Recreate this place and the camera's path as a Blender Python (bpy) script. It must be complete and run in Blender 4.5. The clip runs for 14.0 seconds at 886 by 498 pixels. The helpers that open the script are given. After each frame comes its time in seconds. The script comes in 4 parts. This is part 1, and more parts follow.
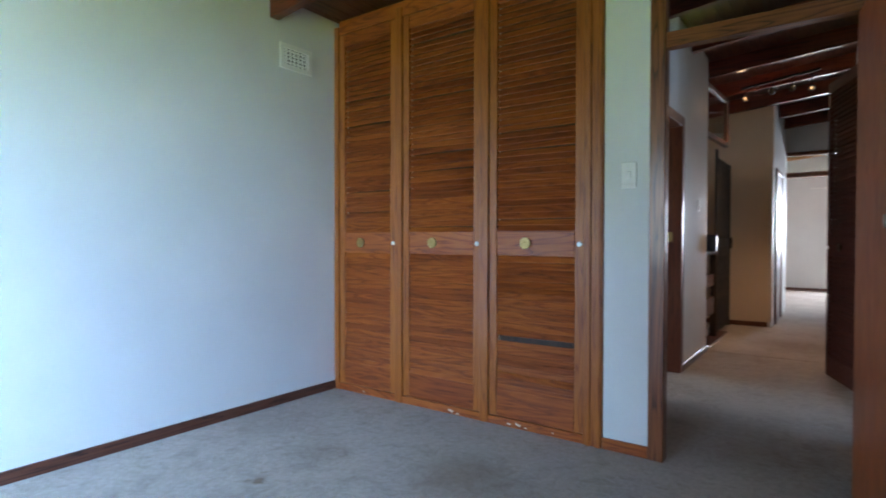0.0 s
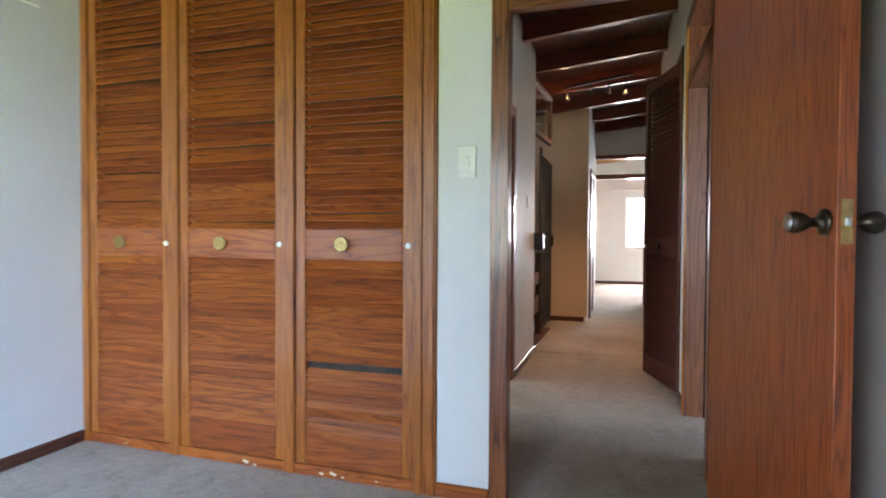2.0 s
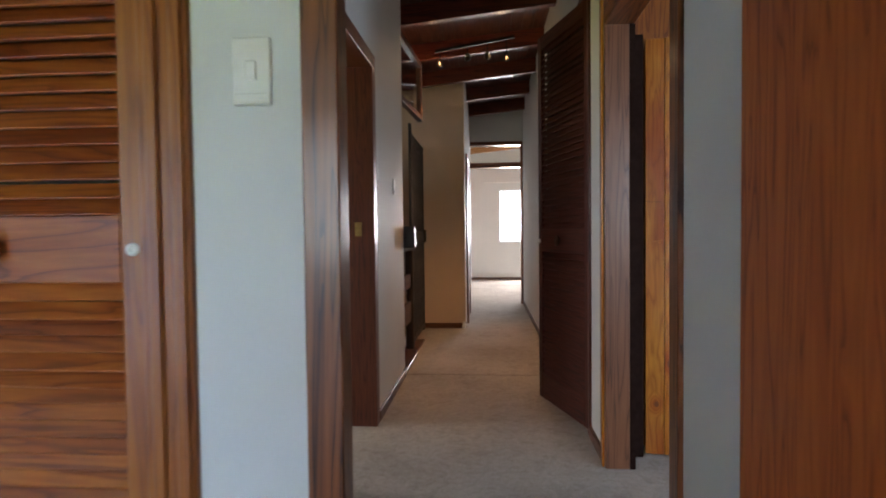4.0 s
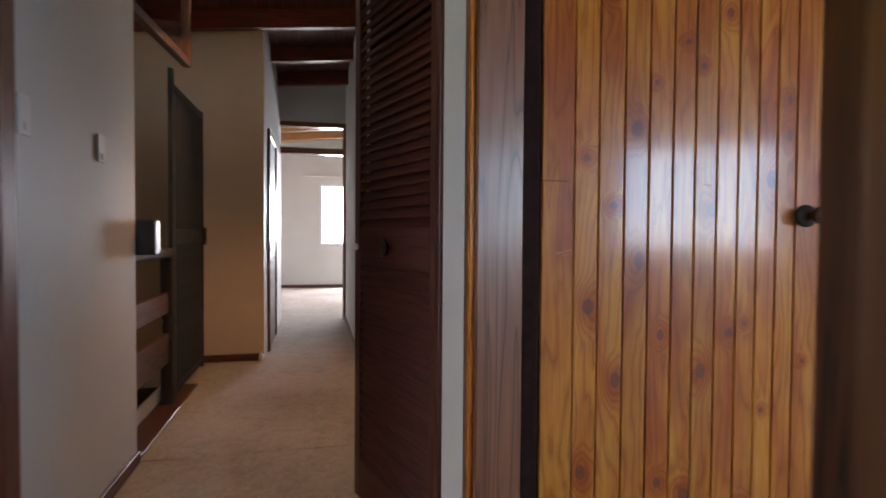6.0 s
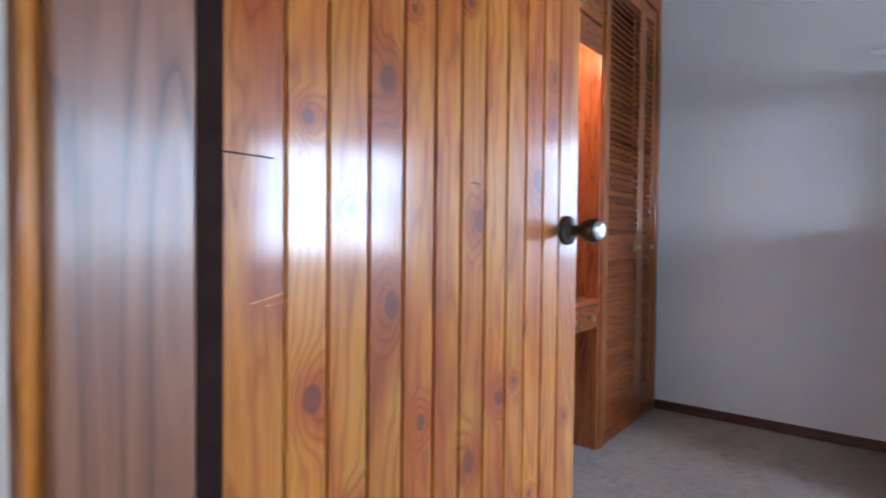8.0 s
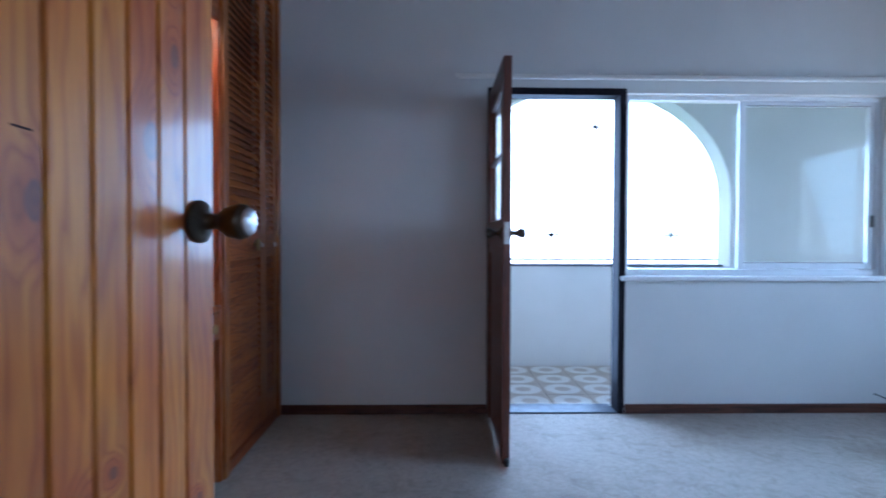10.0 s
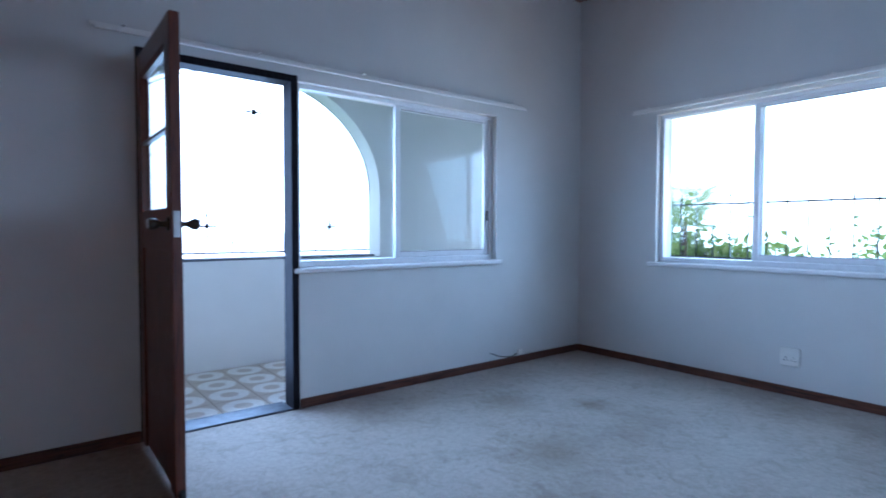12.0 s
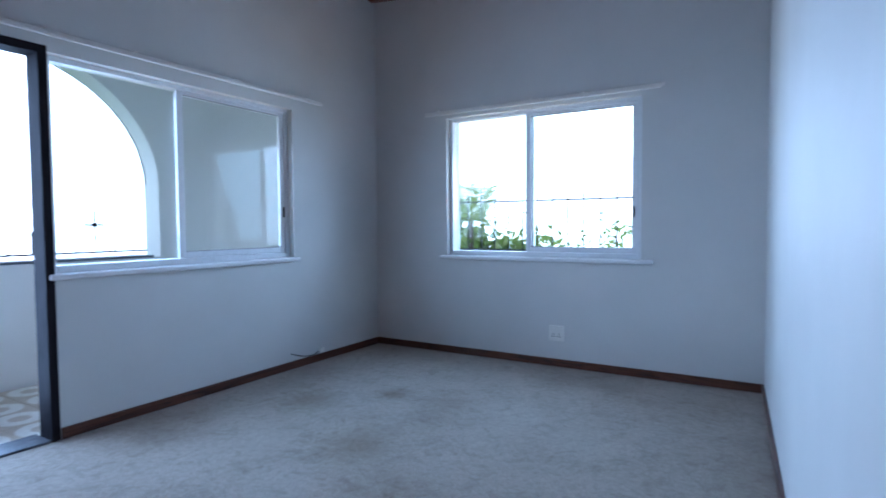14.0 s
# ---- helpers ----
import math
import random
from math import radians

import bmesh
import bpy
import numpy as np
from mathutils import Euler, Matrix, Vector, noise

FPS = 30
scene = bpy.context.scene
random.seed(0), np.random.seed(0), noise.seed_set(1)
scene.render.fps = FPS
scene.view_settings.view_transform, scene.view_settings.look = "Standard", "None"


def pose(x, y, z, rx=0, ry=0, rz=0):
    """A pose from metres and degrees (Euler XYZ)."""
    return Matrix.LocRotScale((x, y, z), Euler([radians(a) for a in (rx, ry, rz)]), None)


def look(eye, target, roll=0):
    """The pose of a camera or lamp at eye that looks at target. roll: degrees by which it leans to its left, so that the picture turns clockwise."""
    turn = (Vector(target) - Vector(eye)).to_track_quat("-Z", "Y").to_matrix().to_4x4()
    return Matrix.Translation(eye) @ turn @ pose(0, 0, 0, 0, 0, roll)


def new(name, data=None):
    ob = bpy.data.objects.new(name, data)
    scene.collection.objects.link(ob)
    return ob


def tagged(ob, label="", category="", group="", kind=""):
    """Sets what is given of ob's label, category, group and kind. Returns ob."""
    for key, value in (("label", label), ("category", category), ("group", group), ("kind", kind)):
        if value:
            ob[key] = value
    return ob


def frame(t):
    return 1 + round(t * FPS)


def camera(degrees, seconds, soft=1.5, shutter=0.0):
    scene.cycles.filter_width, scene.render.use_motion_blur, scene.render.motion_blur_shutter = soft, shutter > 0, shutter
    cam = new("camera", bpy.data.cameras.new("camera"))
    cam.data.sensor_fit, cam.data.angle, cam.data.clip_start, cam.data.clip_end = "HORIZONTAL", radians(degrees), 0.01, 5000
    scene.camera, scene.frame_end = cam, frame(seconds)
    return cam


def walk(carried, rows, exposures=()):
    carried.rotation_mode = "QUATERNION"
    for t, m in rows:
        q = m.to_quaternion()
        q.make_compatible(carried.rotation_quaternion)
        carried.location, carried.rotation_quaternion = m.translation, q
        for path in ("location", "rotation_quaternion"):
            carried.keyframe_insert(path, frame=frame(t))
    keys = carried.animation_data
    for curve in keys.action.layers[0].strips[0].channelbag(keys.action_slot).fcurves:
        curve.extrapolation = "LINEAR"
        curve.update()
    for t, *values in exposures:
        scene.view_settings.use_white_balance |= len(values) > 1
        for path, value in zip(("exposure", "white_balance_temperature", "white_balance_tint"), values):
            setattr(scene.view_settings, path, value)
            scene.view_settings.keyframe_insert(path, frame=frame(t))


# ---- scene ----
cam = camera(78.0, 14.0, soft=1.8, shutter=0.5)
PATH = [
    (0, (0.764, 0.344, 1.107), (-0.402, 1.968, 1.076), 0.1),
    (0.5, (0.72, 0.381, 1.107), (-0.259, 2.125, 1.075), 0.2),
    (1, (0.672, 0.545, 1.111), (-0.161, 2.362, 1.081), 0.0),
    (1.5, (0.607, 0.726, 1.107), (-0.128, 2.585, 1.072), 0.0),
    (2, (0.514, 0.96, 1.13), (-0.102, 2.863, 1.084), 0.3),
    (2.5, (0.468, 1.26, 1.099), (-0.004, 3.203, 1.06), 0.0),
    (4.8, (0.344, 2.671, 1.122), (0.432, 4.668, 1.057), 0.2),
    (5, (0.364, 2.829, 1.113), (0.54, 4.821, 1.058), 0.5),
    (5.5, (0.433, 3.149, 1.107), (0.794, 5.115, 1.051), 0.3),
    (6, (0.549, 3.496, 1.11), (1.0, 5.444, 1.056), 0.4),
    (6.5, (0.558, 3.745, 1.124), (1.207, 5.637, 1.07), 0.3),
    (7, (0.573, 3.907, 1.14), (1.6, 5.623, 1.084), 0.6),
    (7.5, (0.668, 4.125, 1.133), (2.037, 5.583, 1.092), 0.7),
    (8, (0.767, 4.217, 1.151), (2.339, 5.452, 1.106), 0.6),
    (8.5, (0.853, 4.307, 1.161), (2.625, 5.232, 1.108), 0.5),
    (9, (0.912, 4.381, 1.165), (2.83, 4.943, 1.111), 0.6),
    (9.2, (0.932, 4.376, 1.163), (2.88, 4.826, 1.112), 0.4),
    (11.3, (1.263, 4.538, 1.126), (3.049, 3.64, 1.07), 0.5),
    (11.5, (1.276, 4.561, 1.133), (2.999, 3.547, 1.07), 0.4),
    (12, (1.29, 4.56, 1.146), (2.863, 3.327, 1.075), 0.1),
    (12.5, (1.252, 4.541, 1.142), (2.712, 3.176, 1.067), -0.0),
    (13, (1.25, 4.539, 1.138), (2.588, 3.054, 1.06), -0.2),
    (13.5, (1.251, 4.55, 1.137), (2.455, 2.955, 1.056), -0.3),
    (14, (1.285, 4.575, 1.148), (2.316, 2.863, 1.061), -0.4),
]
EXPOSURES = [(0.0, 0.65, 5250, 11), (1.0, 1.05, 5400, 12), (2.0, 1.4, 5800, 12), (2.5, 1.05, 5950, 12), (2.7, 1.0, 5950, 12), (5.0, 0.72, 5800, 15), (6.0, 0.8, 5650, 15), (6.5, 0.92, 5800, 15), (7.5, 1.55, 5500, 14),
             (8.5, 1.9, 4900, 13), (9.2, 1.12, 4700, 13), (11.3, 0.5, 4600, 14), (12.5, 0.38, 4650, 14), (13.5, 0.4, 4750, 14), (14.0, 0.25, 4750, 14)]
walk(cam, [(t, look(eye, target, roll)) for t, eye, target, roll in PATH], EXPOSURES)

# ---------------------------------------------------------------- light
world = bpy.data.worlds.new("world")
scene.world = world
world.use_nodes = True
wn = world.node_tree.nodes
sky = wn.new("ShaderNodeTexSky")
sky.sky_type, sky.sun_disc = "NISHITA", False
sky.sun_elevation, sky.sun_rotation = radians(67), radians(2)
wn["Background"].inputs["Strength"].default_value = 0.15
world.node_tree.links.new(sky.outputs[0], wn["Background"].inputs[0])

sun = new("sun", bpy.data.lights.new("sun", "SUN"))
sun.data.energy, sun.data.angle, sun.data.color = 4.5, radians(0.6), (1, 0.95, 0.87)
sun.matrix_world = look((0, 8.5, 20), (0.35, 0, 0))


def window_light(name, x, y, z, w, h, target, watts, color=(0.86, 0.93, 1.0), spread=180):
    """The sky's light in an opening."""
    data = bpy.data.lights.new(name, "AREA")
    data.shape, data.size, data.size_y, data.energy, data.color = "RECTANGLE", w, h, watts, color
    data.spread = radians(spread)
    ob = new(name, data)
    ob.matrix_world = look((x, y, z), target)
    return ob


def bulb(name, place, watts, color=(1.0, 0.72, 0.42), radius=0.02):
    data = bpy.data.lights.new(name, "POINT")
    data.energy, data.color, data.shadow_soft_size = watts, color, radius
    ob = new(name, data)
    ob.location = place
    return ob


def spot(name, place, watts, color, angle=115):
    data = bpy.data.lights.new(name, "SPOT")
    data.energy, data.color, data.shadow_soft_size, data.spot_size, data.spot_blend = watts, color, 0.02, radians(angle), 0.6
    ob = new(name, data)
    ob.location = place
    return ob


# sky and garden light in each opening; the stairwell lamp is added fill
BLUE = (0.66, 0.83, 1.0)
window_light("sky_light_room_one", -0.75, -1.25, 1.45, 1.4, 1.3, (-2.3, 0.6, 0.0), 66, (0.54, 0.75, 1.0), 105)
window_light("garden_light_room_one", -0.75, -1.24, 1.2, 1.4, 0.8, (-1.6, 0.9, 3.2), 20, (0.86, 1.0, 0.05), 105)
window_light("sky_light_balcony", 4.80, 2.3, 1.5, 1.6, 1.1, (2.4, 2.5, 0.8), 21, BLUE, 160)
window_light("sky_light_balcony_door", 4.86, 3.58, 1.1, 0.7, 1.9, (2.0, 3.4, 0.9), 20, BLUE, 150)
window_light("sky_light_south", 2.95, 0.10, 1.5, 1.6, 1.1, (2.8, 2.5, 0.7), 20, BLUE, 140)
window_light("garden_light_south", 2.95, 0.11, 1.2, 1.6, 0.7, (2.7, 1.8, 3.2), 11, (1.0, 0.74, 0.50), 130)
window_light("garden_light_balcony", 4.79, 2.3, 1.2, 1.6, 0.6, (3.2, 2.3, 3.4), 5, (1.0, 0.78, 0.52), 130)
window_light("sky_light_far_room", 1.6, 15.2, 1.5, 1.9, 1.2, (1.0, 12.0, 0.4), 135, (1.0, 0.93, 0.86), 150)
window_light("sky_light_side_room", -3.4, 4.8, 1.5, 1.2, 1.1, (-1.5, 4.9, 0.0), 6, (1.0, 0.86, 0.66), 110)
window_light("garden_light_side_room", -3.39, 4.8, 1.3, 1.2, 0.7, (-1.8, 5.5, 3.2), 16, (0.95, 0.80, 0.04), 95)
# weak added lamp that lifts the stairwell, no source known there
window_light("fill_light_stairs", -2.1, 7.35, 2.4, 0.7, 0.5, (-0.6, 7.5, 0.8), 0.5, (1.0, 0.9, 0.78))

# ---------------------------------------------------------------- materials


def material(name, rough=0.5, metal=0.0, coat=0.0, spec=0.5):
    m = bpy.data.materials.new(name)
    m.use_nodes = True
    t = m.node_tree
    b = t.nodes["Principled BSDF"]
    b.inputs["Roughness"].default_value = rough
    b.inputs["Metallic"].default_value = metal
    b.inputs["Specular IOR Level"].default_value = spec
    if coat:
        b.inputs["Coat Weight"].default_value = coat
        b.inputs["Coat Roughness"].default_value = 0.13 if coat > 0.7 else 0.14
    return m, t, b


def node(t, kind, **values):
    n = t.nodes.new(kind)
    for key, value in values.items():
        n.inputs[key.replace("_", " ")].default_value = value
    return n


def ramp(t, source, stops):
    r = t.nodes.new("ShaderNodeValToRGB")
    while len(r.color_ramp.elements) < len(stops):
        r.color_ramp.elements.new(0.5)
    for e, (p, c) in zip(r.color_ramp.elements, stops):
        e.position, e.color = p, (*c, 1)
    t.links.new(source, r.inputs[0])
    return r.outputs[0]


def blend(t, mode, factor, a, b):
    n = t.nodes.new("ShaderNodeMix")
    n.data_type, n.blend_type = "RGBA", mode
    for socket, value in ((n.inputs[0], factor), (n.inputs[6], a), (n.inputs[7], b)):
        if isinstance(value, (int, float)):
            socket.default_value = value
        elif isinstance(value, tuple):
            socket.default_value = (*value, 1)
        else:
            t.links.new(value, socket)
    return n.outputs[2]


def bump(t, b, height, strength, distance):
    n = node(t, "ShaderNodeBump", Strength=strength, Distance=distance)
    t.links.new(height, n.inputs["Height"])
    t.links.new(n.outputs[0], b.inputs["Normal"])


def paint(name, color, rough=0.6, grain=120.0, depth=0.0006, mottle=0.06):
    """Rolled wall paint: fine stipple, faint cloudy variation and scuffs."""
    m, t, b = material(name, rough)
    g = t.nodes.new("ShaderNodeNewGeometry").outputs["Position"]
    big, small = node(t, "ShaderNodeTexNoise", Scale=1.3, Detail=5.0), node(t, "ShaderNodeTexNoise", Scale=grain, Detail=3.0)
    t.links.new(g, big.inputs["Vector"]), t.links.new(g, small.inputs["Vector"])
    lo, hi = tuple(c * (1 - mottle) for c in color), tuple(min(1, c * (1 + mottle)) for c in color)
    t.links.new(ramp(t, big.outputs[0], [(0.3, lo), (0.7, hi)]), b.inputs["Base Color"])
    bump(t, b, small.outputs[0], 0.35, depth)
    return m


def wood(name, dark, mid, light, rough=0.3, coat=0.4, along="Z", scale=1.0, vary=0.5, rings_per=8.0, stretch=0.055):
    """Varnished timber: long stretched grain, growth rings, tone that differs from piece to piece."""
    m, t, b = material(name, rough, coat=coat)
    co = t.nodes.new("ShaderNodeTexCoord").outputs["Object"]
    info = t.nodes.new("ShaderNodeObjectInfo")
    shift = t.nodes.new("ShaderNodeVectorMath")
    shift.operation = "MULTIPLY_ADD"
    comb = t.nodes.new("ShaderNodeCombineXYZ")
    for k in range(3):
        t.links.new(info.outputs["Random"], comb.inputs[k])
    t.links.new(comb.outputs[0], shift.inputs[0])
    shift.inputs[1].default_value = (17.0, 31.0, 23.0)
    t.links.new(co, shift.inputs[2])
    squeeze = {"X": (stretch, 1, 1), "Y": (1, stretch, 1), "Z": (1, 1, stretch)}[along]
    mapping = t.nodes.new("ShaderNodeMapping")
    mapping.inputs["Scale"].default_value = squeeze
    t.links.new(shift.outputs[0], mapping.inputs["Vector"])
    rings = node(t, "ShaderNodeTexNoise", Scale=14.0 * scale, Detail=2.0, Distortion=0.8)
    fine = node(t, "ShaderNodeTexNoise", Scale=150.0 * scale, Detail=4.0)
    for n in (rings, fine):
        t.links.new(mapping.outputs[0], n.inputs["Vector"])
    wave = t.nodes.new("ShaderNodeMath")
    wave.operation = "MULTIPLY"
    wave.inputs[1].default_value = rings_per
    t.links.new(rings.outputs[0], wave.inputs[0])
    saw = t.nodes.new("ShaderNodeMath")
    saw.operation = "FRACT"
    t.links.new(wave.outputs[0], saw.inputs[0])
    color = ramp(t, saw.outputs[0], [(0.0, mid), (0.45, light), (0.8, mid), (0.97, dark)])
    color = blend(t, "MULTIPLY", 0.22, color, ramp(t, fine.outputs[0], [(0.35, (0.45, 0.4, 0.38)), (0.6, (1, 1, 1))]))
    tone = ramp(t, info.outputs["Random"], [(0.0, (1 - vary * 0.42, 1 - vary * 0.58, 1 - vary * 0.6)), (0.5, (1 - vary * 0.15, 1 - vary * 0.2, 1 - vary * 0.2)), (1.0, (1.0, 1.0, 1.0))])
    color = blend(t, "MULTIPLY", 1.0, color, tone)
    t.links.new(color, b.inputs["Base Color"])
    t.links.new(ramp(t, fine.outputs[0], [(0.3, (rough + 0.12,) * 3), (0.7, (rough,) * 3)]), b.inputs["Roughness"])
    bump(t, b, fine.outputs[0], 0.12, 0.0008)
    return m


def carpet_material(stains):
    """Flattened pile: broad traffic shades, hand-sized scuffs, fine pile, and a few old spills (x, y, radius, depth)."""
    m, t, b = material("carpet", 0.97, spec=0.1)
    g = t.nodes.new("ShaderNodeNewGeometry").outputs["Position"]
    big = node(t, "ShaderNodeTexNoise", Scale=0.9, Detail=6.0, Roughness=0.6)
    scuff = node(t, "ShaderNodeTexNoise", Scale=7.0, Detail=6.0, Roughness=0.7, Distortion=1.2)
    mid = node(t, "ShaderNodeTexNoise", Scale=34.0, Detail=5.0, Roughness=0.75, Distortion=0.8)
    pile = node(t, "ShaderNodeTexNoise", Scale=210.0, Detail=2.0)
    for n in (big, scuff, mid, pile):
        t.links.new(g, n.inputs["Vector"])
    color = ramp(t, big.outputs[0], [(0.3, (0.44, 0.385, 0.325)), (0.45, (0.55, 0.495, 0.43)), (0.65, (0.62, 0.57, 0.50))])
    color = blend(t, "MULTIPLY", 0.38, color, ramp(t, scuff.outputs[0], [(0.33, (0.55, 0.51, 0.46)), (0.50, (1, 1, 1))]))
    color = blend(t, "MULTIPLY", 0.38, color, ramp(t, mid.outputs[0], [(0.34, (0.45, 0.42, 0.38)), (0.60, (1, 1, 1))]))
    color = blend(t, "MULTIPLY", 0.45, color, ramp(t, pile.outputs[0], [(0.3, (0.5, 0.48, 0.45)), (0.65, (1, 1, 1))]))
    wobble = t.nodes.new("ShaderNodeVectorMath")
    wobble.operation = "MULTIPLY_ADD"
    wobble.inputs[1].default_value = (0.35, 0.35, 0.0)
    t.links.new(scuff.outputs["Color"], wobble.inputs[0]), t.links.new(g, wobble.inputs[2])
    for x, y, r, depth in stains:
        gap = t.nodes.new("ShaderNodeVectorMath")
        gap.operation = "DISTANCE"
        gap.inputs[1].default_value = (x + 0.175, y + 0.175, 0.0)
        t.links.new(wobble.outputs[0], gap.inputs[0])
        spread = t.nodes.new("ShaderNodeMapRange")
        spread.interpolation_type = "SMOOTHSTEP"
        for key, value in (("From Min", 0.0), ("From Max", r), ("To Min", depth), ("To Max", 0.0)):
            spread.inputs[key].default_value = value
        t.links.new(gap.outputs["Value"], spread.inputs["Value"])
        color = blend(t, "MULTIPLY", spread.outputs[0], color, (0.50, 0.43, 0.33))
    t.links.new(color, b.inputs["Base Color"])
    add = t.nodes.new("ShaderNodeMath")
    add.operation = "ADD"
    t.links.new(mid.outputs[0], add.inputs[0]), t.links.new(pile.outputs[0], add.inputs[1])
    bump(t, b, add.outputs[0], 0.9, 0.012)
    return m


def pine_board(knots, shade):
    """Glossy flat-sawn pine: rings along the board that swing round each knot (x, z, width, height)."""
    m, t, b = material("varnished_pine", 0.32, coat=0.75, spec=0.3)
    b.inputs["Coat Roughness"].default_value = 0.115
    co = t.nodes.new("ShaderNodeTexCoord").outputs["Object"]

    def math_node(kind, a, c=0.0):
        n = t.nodes.new("ShaderNodeMath")
        n.operation = kind
        for socket, value in zip(n.inputs, (a, c)):
            if isinstance(value, (int, float)):
                socket.default_value = value
            else:
                t.links.new(value, socket)
        return n.outputs[0]

    def stretched(scale, detail, sx, sz, distortion=0.0):
        mp = t.nodes.new("ShaderNodeMapping")
        mp.inputs["Scale"].default_value, mp.inputs["Location"].default_value = (sx, 1, sz), (shade * 7.3, shade * 3.1, shade * 11.7)
        n = node(t, "ShaderNodeTexNoise", Scale=scale, Detail=detail, Distortion=distortion)
        t.links.new(co, mp.inputs["Vector"]), t.links.new(mp.outputs[0], n.inputs["Vector"])
        return n.outputs[0]

    x = node(t, "ShaderNodeSeparateXYZ")
    t.links.new(co, x.inputs[0])
    sway, heart, fine = stretched(3.2, 3.0, 2.5, 0.42, 0.6), stretched(2.4, 4.0, 3.5, 0.8, 0.4), stretched(170.0, 3.0, 1.0, 0.045)
    rings = math_node("ADD", math_node("MULTIPLY", x.outputs["X"], 34.0 * (1 if shade > 0.5 else -1)), math_node("MULTIPLY", sway, 9.0))
    dark, reds = None, heart
    for kx, kz, w, h in knots:
        off = t.nodes.new("ShaderNodeMapping")
        off.inputs["Scale"].default_value = (2 / w, 0.0, 2 / h)
        off.inputs["Location"].default_value = (-kx * 2 / w, 0.0, -kz * 2 / h)
        size = t.nodes.new("ShaderNodeVectorMath")
        size.operation = "LENGTH"
        t.links.new(co, off.inputs["Vector"]), t.links.new(off.outputs[0], size.inputs[0])
        d = math_node("ADD", size.outputs["Value"], math_node("MULTIPLY", math_node("SUBTRACT", heart, 0.5), 0.9))
        swing = t.nodes.new("ShaderNodeMapRange")
        swing.interpolation_type = "SMOOTHERSTEP"
        for key, value in (("From Min", 0.3), ("From Max", 4.2), ("To Min", 2.6), ("To Max", 0.0)):
            swing.inputs[key].default_value = value
        t.links.new(d, swing.inputs["Value"])
        rings = math_node("ADD", rings, swing.outputs[0])
        reds = math_node("SUBTRACT", reds, math_node("MULTIPLY", swing.outputs[0], 0.075))
        mask = ramp(t, d, [(0.0, (1, 1, 1)), (0.35, (0.75, 0.75, 0.75)), (0.72, (0.95, 0.95, 0.95)), (0.98, (0, 0, 0))])
        dark = mask if dark is None else blend(t, "LIGHTEN", 1.0, dark, mask)
    line = math_node("FRACT", rings)
    k = 0.74 + 0.14 * shade
    early = ramp(t, reds, [(0.36, (0.45 * k, 0.108 * k, 0.010)), (0.48, (0.58 * k, 0.19 * k, 0.015)), (0.62, (0.66 * k, 0.265 * k, 0.024))])
    color = blend(t, "MULTIPLY", 0.8, early, ramp(t, line, [(0.0, (0.74, 0.62, 0.5)), (0.25, (1, 1, 1)), (0.7, (0.93, 0.88, 0.8)), (0.95, (0.62, 0.46, 0.35))]))
    color = blend(t, "MULTIPLY", 0.3, color, ramp(t, fine, [(0.35, (0.55, 0.45, 0.4)), (0.6, (1, 1, 1))]))
    if dark is not None:
        color = blend(t, "MIX", dark, color, (0.135, 0.036, 0.018))
    t.links.new(color, b.inputs["Base Color"])
    ripple = math_node("ADD", math_node("MULTIPLY", stretched(9.0, 2.0, 1.0, 0.5), 1.0), math_node("MULTIPLY", fine, 0.12))
    bump(t, b, ripple, 0.24, 0.006)
    return m


def plain(name, color, rough=0.4, metal=0.0, wear=0.15, scale=30.0, coat=0.0):
    m, t, b = material(name, rough, metal, coat)
    co = t.nodes.new("ShaderNodeTexCoord").outputs["Object"]
    n = node(t, "ShaderNodeTexNoise", Scale=scale, Detail=4.0)
    t.links.new(co, n.inputs["Vector"])
    t.links.new(ramp(t, n.outputs[0], [(0.3, tuple(c * (1 - wear) for c in color)), (0.7, color)]), b.inputs["Base Color"])
    t.links.new(ramp(t, n.outputs[0], [(0.3, (min(1, rough + 0.15),) * 3), (0.7, (rough,) * 3)]), b.inputs["Roughness"])
    return m


def glass_material(name="window_glass"):
    m = bpy.data.materials.new(name)
    m.use_nodes = True
    t = m.node_tree
    t.nodes.remove(t.nodes["Principled BSDF"])
    mix, clear, gloss, edge, power, fres = (t.nodes.new("ShaderNode" + k) for k in ("MixShader", "BsdfTransparent", "BsdfGlossy", "LayerWeight", "Math", "MapRange"))
    edge.inputs["Blend"].default_value = 0.5
    power.operation, power.inputs[1].default_value = "POWER", 4.0
    fres.inputs["To Min"].default_value, fres.inputs["To Max"].default_value = 0.03, 0.9
    t.links.new(edge.outputs["Facing"], power.inputs[0]), t.links.new(power.outputs[0], fres.inputs["Value"])
    gloss.inputs["Roughness"].default_value = 0.01
    clear.inputs[0].default_value = (0.93, 0.96, 0.95, 1)
    t.links.new(fres.outputs[0], mix.inputs[0]), t.links.new(clear.outputs[0], mix.inputs[1]), t.links.new(gloss.outputs[0], mix.inputs[2])
    t.links.new(mix.outputs[0], t.nodes["Material Output"].inputs[0])
    return m


